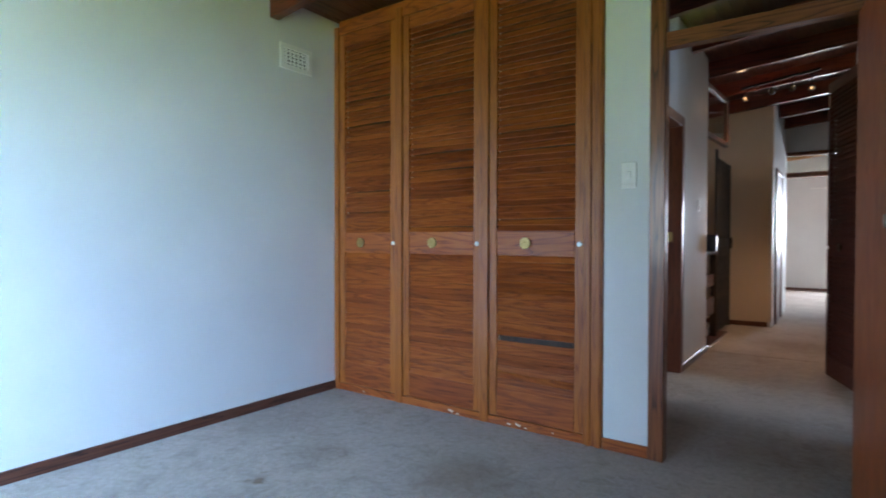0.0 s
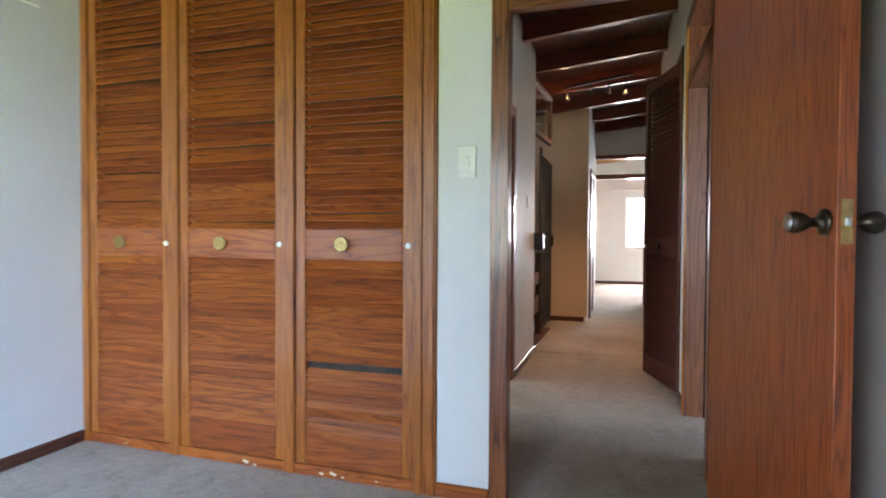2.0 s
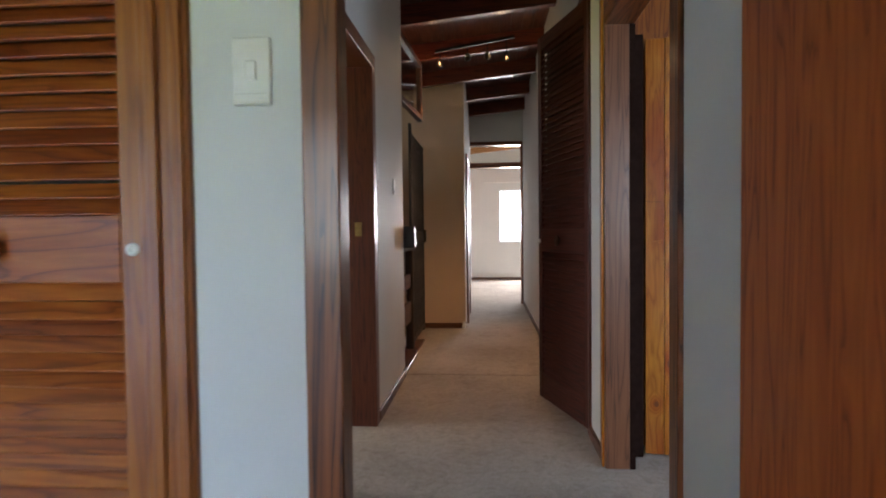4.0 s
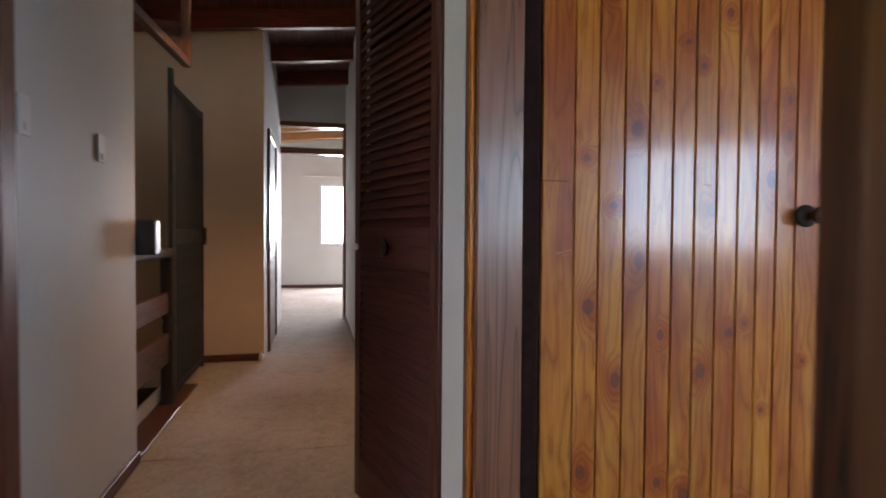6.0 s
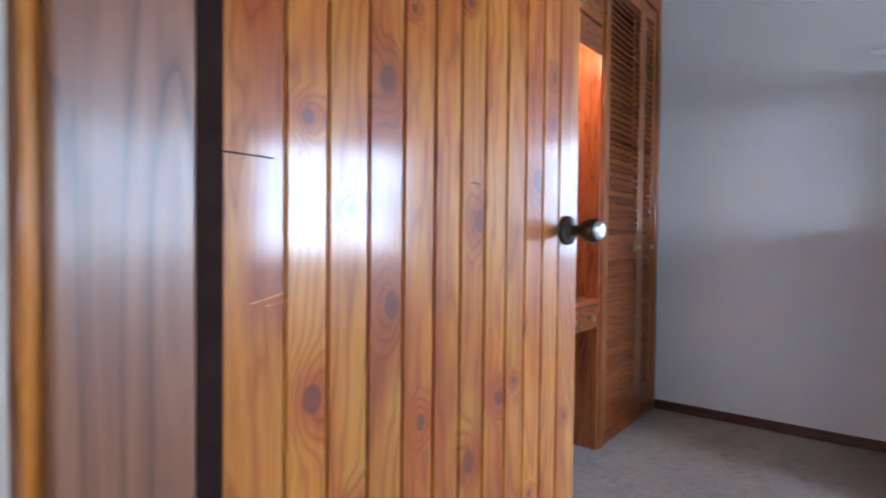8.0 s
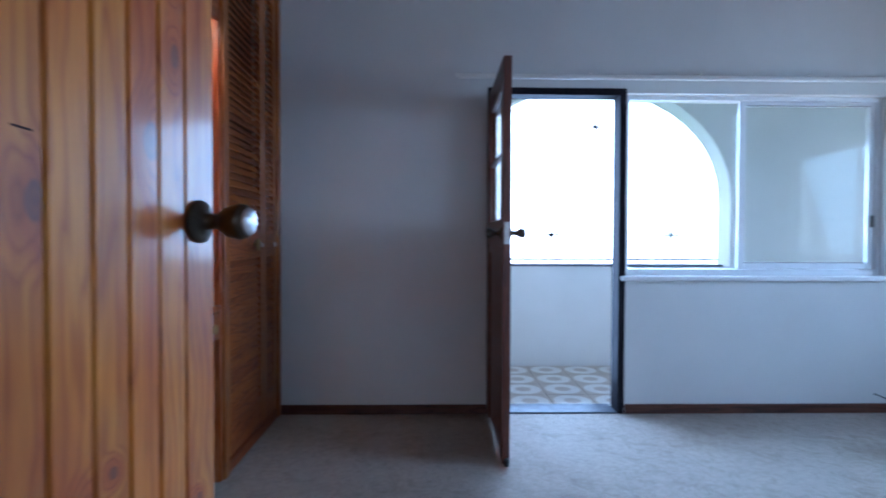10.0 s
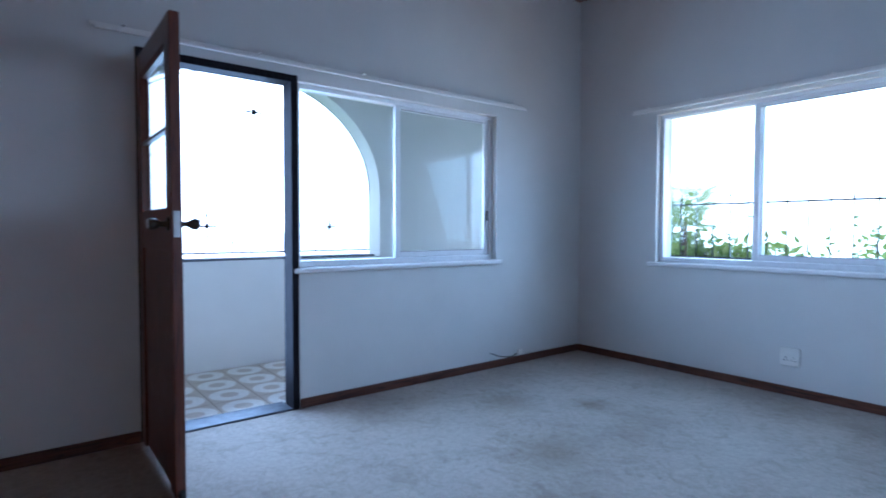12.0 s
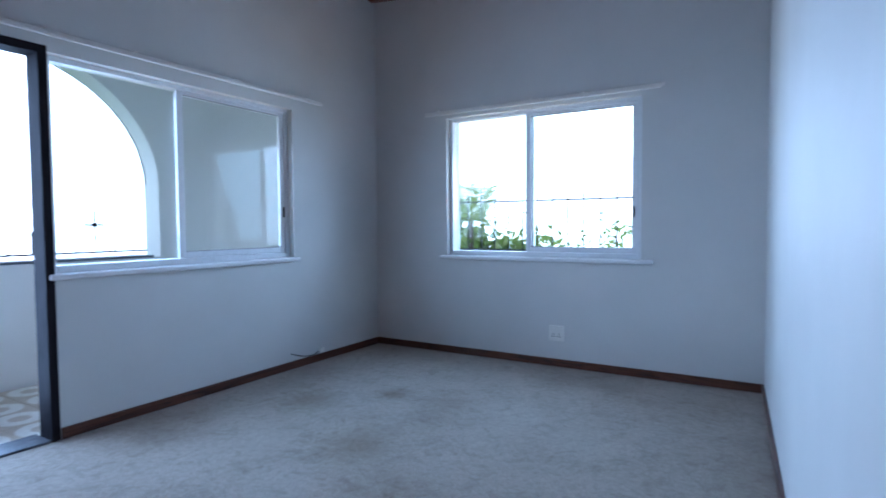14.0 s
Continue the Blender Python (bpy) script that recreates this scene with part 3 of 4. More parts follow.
def louvre_door(name, width, height, mat_slat, label, gap=None, seed=1, knob_side=1, parent=None, pull=True, mat_stile=None, tilt=59.0, pull_mat=None, pull_at=0.42):
    """A louvred cupboard door, standing in x and z with its face to -y and its base at the origin."""
    rnd = random.Random(seed)
    d = tagged(new(name), label)
    d.parent = parent
    mat_stile = mat_stile or STILE
    s, t = 0.052, 0.03
    lock0, lock1 = 0.965, 1.11
    for x in (0, width - s):
        box("stile", x, x + s, 0, t, 0, height, mat_stile, d)
    box("bottom_rail", s, width - s, 0.001, t - 0.001, 0, 0.16, mat_slat, d)
    box("lock_rail", s, width - s, 0.001, t - 0.001, lock0, lock1, mat_slat, d)
    box("top_rail", s, width - s, 0.001, t - 0.001, height - 0.09, height, mat_slat, d)
    w = width - 2 * s
    slat = mesh("slat", boxes(bmesh.new(), (-w / 2, w / 2, -0.022, 0.022, -0.003, 0.003), bevel=0.0015), mat_slat)
    for z0, z1 in ((0.16, lock0), (lock1, height - 0.09)):
        n = int((z1 - z0) / 0.0365)
        for k in range(n):
            z = z0 + (k + 0.5) * (z1 - z0) / n
            if gap and abs(z - gap) < 0.017:
                continue
            loose = rnd.random() < 0.09
            piece("slat", slat, d, pose(width / 2, t / 2, z - (0.004 if loose else 0), tilt + rnd.uniform(-2.5, 2.5) - (8 if loose else 0), rnd.uniform(-0.25, 0.25) + (0.5 if loose else 0), 0))
    # added dark sheet: the shade between and behind the slats as colour
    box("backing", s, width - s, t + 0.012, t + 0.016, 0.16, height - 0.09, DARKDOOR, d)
    if pull:
        p = part("pull", lathe([(0.0, 0), (0.011, 0), (0.011, 0.012), (0.034, 0.016), (0.036, 0.022), (0.033, 0.026), (0.029, 0.0235), (0.024, 0.026), (0.019, 0.0235), (0.013, 0.0275), (0.0, 0.0255)], steps=8), pull_mat or BRASS, d, "eight-sided patterned pull")
        p.matrix_basis = pose(width * pull_at, 0.001, 1.04, 90, 22.5, 0)
        box("pull_bar", width * pull_at - 0.018, width * pull_at + 0.018, -0.0275, -0.0235, 1.038, 1.042, pull_mat or BRASS, d, "", 0.001)
    l = part("lock", lathe([(0.0, 0), (0.014, 0), (0.014, 0.006), (0.006, 0.008), (0.005, 0.006), (0.0, 0.006)], steps=14), WHITE, d, "small pale cylinder lock")
    l.matrix_basis = pose(width - 0.024 if knob_side > 0 else 0.024, 0.001, 1.036, 90, 0, 0)
    return d


def panel_frame(name, x0, x1, y0, y1, top, label, bar=None, w=0.06, along="x", kind_top=None, mats=None):
    """A door frame of two posts, a head and perhaps a transom bar in an opening."""
    mv, mh = mats or (FRAME, FRAME_X if along == "x" else FRAME_Y)
    d = thing(name, Matrix(), label, "door frame", kind="structure")
    if along == "x":
        box("post", x0, x0 + w, y0, y1, 0, top, mv, d), box("post", x1 - w, x1, y0, y1, 0, top, mv, d)
        box("head", x0 + w, x1 - w, y0, y1, top - w, top, mh, d)
        if bar:
            box("transom_bar", x0 + w, x1 - w, y0 + 0.004, y1 - 0.004, bar, bar + 0.075, mh, d)
    else:
        box("post", x0, x1, y0, y0 + w, 0, top, mv, d), box("post", x0, x1, y1 - w, y1, 0, top, mv, d)
        box("head", x0, x1, y0 + w, y1 - w, top - w, top, mh, d)
        if bar:
            box("transom_bar", x0 + 0.004, x1 - 0.004, y0 + w, y1 - w, bar, bar + 0.075, mh, d)
    return d


# first bedroom door: frame with a glazed fanlight, leaf standing open
d1 = panel_frame("door_1", 0.0, 0.945, YW - 0.018, 3.255, 2.52, "brown varnished door frame with a fanlight", bar=2.06, w=0.075)
pane = box("pane", 0.075, 0.87, 3.22, 3.225, 2.135, 2.445, GLASS, d1, "clear fanlight pane", 0)
pane.visible_shadow = False
leaf = thing("bedroom_door", pose(0.868, 3.168, 0.012, 0, 0, 180 + 100.0), "red-brown veneered flush door standing open", "door")
box("leaf", 0, 0.80, -0.04, 0, 0, 2.03, VENEER, leaf, bevel=0.002)
knob(leaf, 0.752, -0.04, 1.155, -1), knob(leaf, 0.752, 0.0, 1.155, 1)
box("latch_plate", 0.8, 0.8015, -0.032, -0.008, 1.105, 1.205, BRASS, leaf, "worn brass latch plate", 0)
box("latch", 0.8015, 0.809, -0.026, -0.014, 1.145, 1.165, STEEL, leaf, bevel=0.002)
box("hinge", -0.004, 0.006, -0.006, 0.004, 0.25, 0.35, BRASS, leaf), box("hinge", -0.004, 0.006, -0.006, 0.004, 1.7, 1.8, BRASS, leaf)

# light switch on the pier
sw = thing("light_switch", pose(-0.104, YW, 1.445), "white plastic light switch plate on the pier", "light switch")
box("plate", -0.04, 0.04, -0.009, 0, -0.068, 0.068, WHITE, sw), box("rocker", -0.012, 0.012, -0.014, -0.009, -0.02, 0.02, WHITE, sw), box("lower_strip", -0.036, 0.036, -0.011, -0.009, -0.06, -0.045, WHITE, sw)

# ventilation grille
vent = thing("air_vent", pose(XL, 2.835, 2.355), "white plaster air vent with a grid of square holes", "air vent")
vb = bmesh.new()
boxes(vb, (0, 0.014, -0.135, 0.135, -0.085, -0.055), (0, 0.014, -0.135, 0.135, 0.055, 0.085), (0, 0.014, -0.135, -0.1, -0.055, 0.055), (0, 0.014, 0.1, 0.135, -0.055, 0.055))
part("frame", vb, WHITE, vent)
# black sheet gives the vent holes their shade
box("backing", -0.001, 0.002, -0.1, 0.1, -0.055, 0.055, BLACK, vent, bevel=0)
for k in range(6):
    box("bar", 0.002, 0.012, -0.1 + 0.033 * (k + 0.5) - 0.006 + 0.001 * k, -0.1 + 0.033 * (k + 0.5) + 0.007 + 0.001 * k, -0.055, 0.055, WHITE, vent, bevel=0.001)
for k in range(4):
    box("bar", 0.003, 0.011, -0.1, 0.1, -0.055 + 0.026 * (k + 0.6) - 0.005, -0.055 + 0.026 * (k + 0.6) + 0.006, WHITE, vent, bevel=0.001)

# built-in wardrobe of the first room
ward = thing("wardrobe", Matrix(), "red-brown varnished wardrobe frame built in wall to pier", "wardrobe")
H1 = 2.60
for x0, x1 in ((-2.278, -2.235), (-1.685, -1.625), (-1.005, -0.945), (-0.345, -0.237)):
    box("post", x0, x1, YW - 0.012, YW + 0.06, 0.0, 2.68, STILE, ward)
box("post_moulding", -0.325, -0.300, YW - 0.022, YW - 0.012, 0.0, 2.68, STILE, ward), box("post_moulding", -0.272, -0.245, YW - 0.022, YW - 0.012, 0.0, 2.68, STILE, ward)
chip = mesh("paint_chip", boxes(bmesh.new(), (-0.016, 0.016, -0.001, 0.001, -0.006, 0.006), bevel=0.0008), WHITE)
for x, z, k in ((-1.98, 0.018, 0.5), (-1.22, 0.022, 1.0), (-1.17, 0.012, 0.6), (-0.80, 0.020, 0.7), (-0.74, 0.026, 1.0), (-0.69, 0.016, 0.5), (-0.52, 0.022, 0.4)):
    piece("paint_chip", chip, ward, pose(x, YW - 0.0065, z, 0, 17 * k, 0) @ Matrix.Diagonal((k, 1, k, 1)))
box("plinth", -2.235, -0.345, YW - 0.006, YW + 0.05, 0.0, 0.05, LOUVRE, ward)
box("head_board", -2.235, -0.345, YW - 0.004, YW + 0.05, 2.62, 2.72, LOUVRE, ward)
box("inside_back", -2.27, -0.24, 3.70, 3.74, 0.0, 2.6, WHITE, ward)
for k, (x0, x1) in enumerate(((-2.233, -1.687), (-1.623, -1.007), (-0.943, -0.347))):
    d = louvre_door("wardrobe_door", x1 - x0, 2.565, LOUVRE, ("red-brown louvred wardrobe door with a brass pull" if k < 2 else "red-brown louvred wardrobe door with one slat missing"), 0.485 if k == 2 else None, 3 + k, parent=ward)
    d.matrix_basis = pose(x0, YW + 0.002, 0.052)

# ---------------------------------------------------------------- corridor
# side room doorway
d2 = panel_frame("door_2", XC0 - 0.185, XC0 + 0.014, 4.33, 5.28, 2.14, "dark brown door frame of the side room", w=0.08, along="y", mats=(DARKVENEER, DARKVENEER))
box("strike_plate", XC0 - 0.10, XC0 - 0.06, 5.197, 5.20, 1.10, 1.18, BRASS, d2, "brass strike plate", 0)
# pine door doorway
d3 = panel_frame("door_3", XC1 - 0.016, 1.048, 3.716, 4.80, 2.52, "brown varnished door frame with a fanlight", bar=2.06, w=0.075, along="y")
box("architrave", 1.0485, 1.066, 3.72, 3.958, 0, 2.06, FRAME, d3, "dark brown inner architrave", 0.004)
box("lining", XC1 - 0.012, 1.02, 4.700, 4.7245, 0, 2.06, LINING, d3, "worn grey-brown door lining board", 0.003)
# strip that puts the shade of the hinge gap into colour
box("gap_shade_strip", 1.0205, 1.0465, 4.7015, 4.7243, 0, 2.06, GAP_SHADE_AND_SCRATCH, d3, "near-black strip, the hinge gap's shade put into its colour", 0)
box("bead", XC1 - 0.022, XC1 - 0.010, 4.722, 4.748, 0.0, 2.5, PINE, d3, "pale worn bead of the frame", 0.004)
# board added behind the leaf only to darken the gap
box("gap_shade_board", 1.049, 1.122, 4.845, 4.875, 0, 2.06, GAP_SHADE_AND_SCRATCH, d3, "added near-black board giving the hinge gap its shade", 0.003)
pine = thing("pine_door", pose(1.135, 4.865, 0.012, 0, 0, -10.3), "glossy varnished knotty pine board door standing open", "door")
edges = (0.0, 0.089, 0.155, 0.225, 0.292, 0.358, 0.419, 0.480, 0.539, 0.594, 0.648, 0.702, 0.772)
# knots by board: height above the foot, how far across the board (0 to 1), width, height
KNOTS = {0: [(0.25, 0.6, 0.03, 0.04)],
         1: [(0.905, 0.62, 0.042, 0.062), (1.306, 0.5, 0.026, 0.030), (0.452, 0.4, 0.036, 0.052)],
         2: [(1.178, 0.6, 0.030, 0.026), (0.705, 0.75, 0.034, 0.060), (1.75, 0.4, 0.03, 0.04)],
         3: [(1.384, 0.5, 0.036, 0.050), (1.029, 0.66, 0.032, 0.055), (0.22, 0.5, 0.03, 0.04)],
         4: [(0.828, 0.6, 0.022, 0.036), (1.509, 0.3, 0.016, 0.018), (0.421, 0.55, 0.028, 0.036)],
         5: [(1.62, 0.6, 0.02, 0.02), (0.39, 0.7, 0.034, 0.048)],
         6: [(1.168, 0.8, 0.030, 0.056), (0.730, 0.4, 0.040, 0.060), (1.556, 0.35, 0.022, 0.022)],
         7: [(0.833, 0.72, 0.026, 0.034), (1.70, 0.5, 0.03, 0.04)],
         8: [(0.860, 0.5, 0.016, 0.020), (0.34, 0.5, 0.03, 0.04)],
         9: [(1.254, 0.75, 0.034, 0.056), (0.62, 0.4, 0.016, 0.020)],
         10: [(1.375, 0.6, 0.020, 0.040), (1.470, 0.6, 0.016, 0.030)],
         11: [(0.755, 0.4, 0.016, 0.018)]}
for k, (a, b) in enumerate(zip(edges, edges[1:])):
    w = b - a
    bm = boxes(bmesh.new(), (-w / 2 + 0.0006, w / 2 - 0.0006, -0.011, 0.011, -1.015, 1.015), bevel=0.0036)
    spots = [((across - 0.5) * w, z - 1.015, kw * 0.88, kh * 0.88) for z, across, kw, kh in KNOTS[k]]
    ob = part("board", bm, pine_board(spots, (k * 0.618 + 0.3) % 1.0), pine)
    ob.location = ((a + b) / 2, 0.011, 1.015)
box("core", 0.002, 0.770, 0.018, 0.038, 0.002, 2.028, STILE, pine, bevel=0)
for a, z, length, tilt in ((0.035, 1.243, 0.075, 2.0), (0.065, 1.054, 0.05, -14.0), (0.075, 1.046, 0.032, -10.0), (0.455, 1.236, 0.022, 4.0)):
    mark = part("scratch", boxes(bmesh.new(), (-length / 2, length / 2, -0.0004, 0.0004, -0.0011, 0.0011)), GAP_SHADE_AND_SCRATCH if tilt > 0 else PINE, pine, "short scratch in the varnish")
    mark.matrix_basis = pose(a, -0.0002, z, 0, tilt, 0)
knob(pine, 0.732, 0.0, 1.155, -1)
box("latch_plate", 0.772, 0.7735, 0.006, 0.032, 1.105, 1.205, BRASS, pine, "", 0)

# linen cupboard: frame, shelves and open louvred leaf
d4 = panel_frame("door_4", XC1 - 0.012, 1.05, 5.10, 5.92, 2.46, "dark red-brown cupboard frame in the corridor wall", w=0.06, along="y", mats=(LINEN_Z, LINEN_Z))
shelf_unit = thing("linen_cupboard", Matrix(), "dark wooden shelves inside the corridor cupboard", "cupboard")
for z in (0.5, 1.0, 1.5, 2.0):
    box("shelf", 1.055, 1.59, 5.03, 5.97, z, z + 0.02, STILE, shelf_unit)
box("side", 1.055, 1.59, 5.0, 5.028, 0, 2.4, STILE, shelf_unit), box("side", 1.055, 1.59, 5.972, 6.0, 0, 2.4, STILE, shelf_unit)
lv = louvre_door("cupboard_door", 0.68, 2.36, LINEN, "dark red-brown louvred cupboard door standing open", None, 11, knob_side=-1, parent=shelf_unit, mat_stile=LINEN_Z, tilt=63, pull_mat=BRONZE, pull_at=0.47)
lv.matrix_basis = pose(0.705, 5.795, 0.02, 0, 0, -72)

# switch plates on the corridor wall
for y, z, h in ((5.34, 1.45, 0.12), (5.93, 1.44, 0.11)):
    s2 = thing("switch_plate", pose(XC0, y, z), "white plastic switch plate on the corridor wall", "light switch", "corridor switches")
    box("plate", 0, 0.009, -0.036, 0.036, -h / 2, h / 2, WHITE, s2), box("rocker", 0.009, 0.014, -0.01, 0.01, -0.045, -0.02, WHITE, s2)

# wall box, handrail and newel at the stairs
wb = thing("rail_box", pose(XC0 + 0.005, 6.40, 1.0), "small grey metal box at the end of the handrail", "rail bracket")
box("body", -0.05, 0.082, -0.03, 0.05, 0.0, 0.17, BRONZE, wb, bevel=0.006), box("cover", 0.0, 0.08, -0.038, -0.03, 0.005, 0.165, GREY, wb)
rail = thing("stair_balustrade", Matrix(), "dark wooden stair balustrade with horizontal boards", "balustrade")
box("handrail", -0.42, -0.33, 6.38, 7.34, 0.955, 1.01, DARKDOOR, rail, bevel=0.012)
box("board", -0.395, -0.365, 6.38, 7.26, 0.60, 0.73, SKIRT_Y, rail), box("board", -0.395, -0.365, 6.38, 7.26, 0.28, 0.47, SKIRT_Y, rail)
nb = boxes(bmesh.new(), (-0.035, 0.035, -0.035, 0.035, 0, 0.42), (-0.035, 0.035, -0.035, 0.035, 0.58, 0.95), bevel=0.006)
newel = part("newel", nb, DARKDOOR, rail)
newel.location = (-0.38, 7.30, 0)
turn = part("turned_post", lathe([(0.0, 0.41), (0.034, 0.415), (0.038, 0.43), (0.026, 0.45), (0.034, 0.5), (0.026, 0.55), (0.038, 0.57), (0.034, 0.585), (0.0, 0.59)], steps=14), DARKDOOR, rail)
turn.location = (-0.38, 7.30, 0)
stairs = thing("stairs", Matrix(), "descending stairs with pale painted side string", "stairs", kind="structure")
for k in range(9):
    box("tread", -0.70 - 0.25 * k, -0.44 - 0.25 * k, 6.13, 7.72, -0.18 * (k + 1) - 0.04, -0.18 * (k + 1), CARPET, stairs)
    box("riser", -0.45 - 0.25 * k, -0.44 - 0.25 * k, 6.13, 7.72, -0.18 * (k + 1), -0.18 * k - 0.04, WALL, stairs, bevel=0)
box("string", -0.455, -0.441, 6.40, 7.70, -0.30, 0.10, WALL, stairs, "pale painted stair string")
tagged(box("trim_stair_edge", -0.44, -0.29, 6.36, 7.75, -0.04, 0.012, SKIRT_Y), "dark timber stair nosing", "nosing", kind="structure")
tagged(box("wall_stair_side", -2.0, -0.46, 7.75, 7.85, -2.5, -0.002, WALL), "painted wall below the landing", "wall", kind="structure")

# tall dark leaf folded beside the newel, and the open fanlight above
gate = thing("stair_gate", pose(-0.385, 7.35, 0.012, 0, 0, 90), "dark steel security gate standing folded beside the stairs", "security gate")
box("stile", 0, 0.05, -0.03, 0.0, 0, 2.16, GATE, gate, bevel=0.004), box("stile", 0.93, 0.98, -0.03, 0.0, 0, 2.08, GATE, gate, bevel=0.004)
box("rail", 0.05, 0.93, -0.028, -0.002, 0.03, 0.08, GATE, gate), box("rail", 0.05, 0.93, -0.028, -0.002, 1.02, 1.12, GATE, gate), box("rail", 0.05, 0.93, -0.028, -0.002, 2.02, 2.07, GATE, gate)
for k in range(11):
    box("bar", 0.075 + k * 0.078, 0.12 + k * 0.078, -0.024, -0.006, 0.08, 2.02, GATE, gate, bevel=0.003)
box("lock_case", 0.90, 0.955, -0.06, -0.031, 1.0, 1.14, BRONZE, gate)
fan = thing("fanlight_frame", pose(-0.34, 6.42, 2.18, 0, 0, 86), "dark timber fanlight frame above the stair opening", "window frame")
box("bar", 0, 0.95, -0.03, 0.02, 0, 0.05, FANWOOD, fan), box("bar", 0, 0.95, -0.03, 0.02, 0.5, 0.55, FANWOOD, fan)
box("post", 0, 0.05, -0.03, 0.02, 0.05, 0.5, FANWOOD, fan), box("post", 0.9, 0.95, -0.03, 0.02, 0.05, 0.5, FANWOOD, fan)
fp = box("pane", 0.05, 0.9, -0.007, -0.003, 0.05, 0.5, GLASS, fan, bevel=0)
fp.visible_shadow = False

# closed door in the side of the wall block, and a white plug at its foot
d7 = thing("door_7", Matrix(), "dark brown door and frame in the wall block", "door frame", kind="structure")
box("post", 0.106, 0.130, 8.82, 8.89, 0, 2.08, FRAME, d7), box("post", 0.106, 0.130, 9.68, 9.75, 0, 2.08, FRAME, d7), box("head", 0.106, 0.130, 8.89, 9.68, 2.02, 2.08, FRAME_Y, d7)
box("door_leaf", 0.106, 0.116, 8.891, 9.679, 0.01, 2.019, DARKVENEER, d7)
plug = thing("floor_plug", pose(0.085, 8.45, 0.0), "small white plastic plug at the wall corner", "plug")
box("body", -0.02, 0.02, -0.03, 0.012, 0.004, 0.06, WHITE, plug, bevel=0.008), box("neck", -0.01, 0.01, -0.025, 0.0, 0.06, 0.085, WHITE, plug, bevel=0.004)

# track of ceiling spots
track = thing("spot_track", Matrix(), "black ceiling track with small halogen spotlights", "spotlight track")
tb = bmesh.new()
vs = [tb.verts.new((x, y, top_of(x) - 0.16 + dz)) for dz in (-0.025, 0.0) for x, y in ((-0.10, 7.15), (0.62, 7.05), (0.62, 7.08), (-0.10, 7.18))]
for f in ((3, 2, 1, 0), (4, 5, 6, 7), (0, 1, 5, 4), (1, 2, 6, 5), (2, 3, 7, 6), (3, 0, 4, 7)):
    tb.faces.new([vs[i] for i in f])
bmesh.ops.recalc_face_normals(tb, faces=tb.faces)
part("track", tb, IRON, track)
for (x, y, z), lit in (((-0.055, 7.17, 2.65), True), ((0.38, 7.09, 2.68), False), ((0.549, 7.07, 2.652), True), ((0.2, 7.12, 2.68), False)):
    head = part("spot", lathe([(0.0, 0.075), (0.012, 0.075), (0.018, 0.06), (0.03, 0.02), (0.032, 0.0), (0.028, 0.0), (0.02, 0.03), (0.0, 0.035)], steps=16), BRONZE, track)
    head.matrix_basis = pose(x, y + 0.01, z + 0.01, 72, 0, 0)
    box("stem", x - 0.004, x + 0.004, y + 0.035, y + 0.043, z + 0.02, top_of(x) - 0.18, IRON, track, bevel=0)
    if lit:
        g = part("lamp", lathe([(0.0, 0.0), (0.012, -0.001), (0.020, -0.006), (0.014, -0.016), (0.0, -0.018)], steps=12), BULB, head, "lit halogen lamp")
        bulb("halogen_light", (x, y - 0.045, z - 0.01), 0.7, (1.0, 0.62, 0.3)), spot("halogen_cone", (x, y - 0.045, z - 0.012), 26, (1.0, 0.50, 0.20), 95)

# far doorway and what shows through it
d5 = panel_frame("door_5", 0.03, 0.945, YF - 0.016, YF + 0.136, 2.52, "dark brown far door frame with a fanlight", bar=2.12, w=0.06)
fp = box("pane", 0.09, 0.885, YF + 0.05, YF + 0.055, 2.195, 2.46, GLASS, d5, "clear fanlight pane", 0)
fp.visible_shadow = False
win5 = thing("window_3", Matrix(), "white framed far window, bright with daylight", "window", kind="structure")
for x0, x1, z0, z1 in ((0.62, 0.67, 0.86, 2.12), (2.45, 2.5, 0.86, 2.12), (0.67, 2.45, 0.86, 0.91), (0.67, 2.45, 2.07, 2.12), (1.54, 1.58, 0.91, 2.07)):
    box("window_frame", x0, x1, 15.02, 15.07, z0, z1, ALU, win5)
crail = thing("far_curtain_rail", pose(1.5, 14.95, 2.27), "thin white curtain rail above the far window", "curtain rail")
box("rail", -1.2, 1.3, -0.01, 0.01, -0.012, 0.012, WHITE, crail), box("bracket", -0.8, -0.78, 0.01, 0.05, -0.02, 0.02, WHITE, crail), box("bracket", 0.8, 0.82, 0.01, 0.05, -0.02, 0.02, WHITE, crail)

# ---------------------------------------------------------------- second room
# balcony door: dark frame, slate threshold, half-glazed leaf standing open
d6 = panel_frame("door_6", E2 - 0.014, E2 + 0.12, 3.146, 4.042, 2.105, "dark painted balcony door frame", w=0.044, along="y", mats=(BLUEBLACK, BLUEBLACK))
tagged(box("threshold", E2 - 0.01, E2 + 0.17, 3.19, 3.997, -0.02, 0.012, SLATE), "dark slate balcony threshold", "threshold", kind="structure")
# the leaf's colour carries the dark of its backlit side
bl = thing("balcony_door", pose(E2 - 0.02, 3.997, 0.012, 0, 0, 180 - 0.6), "red-brown half-glazed balcony door standing open, backlit shade in its colour", "door")
LW = 0.80
for a, b in ((0, 0.1), (LW - 0.1, LW)):
    box("stile", a, b, -0.042, 0, 0, 2.03, DARKVENEER, bl)
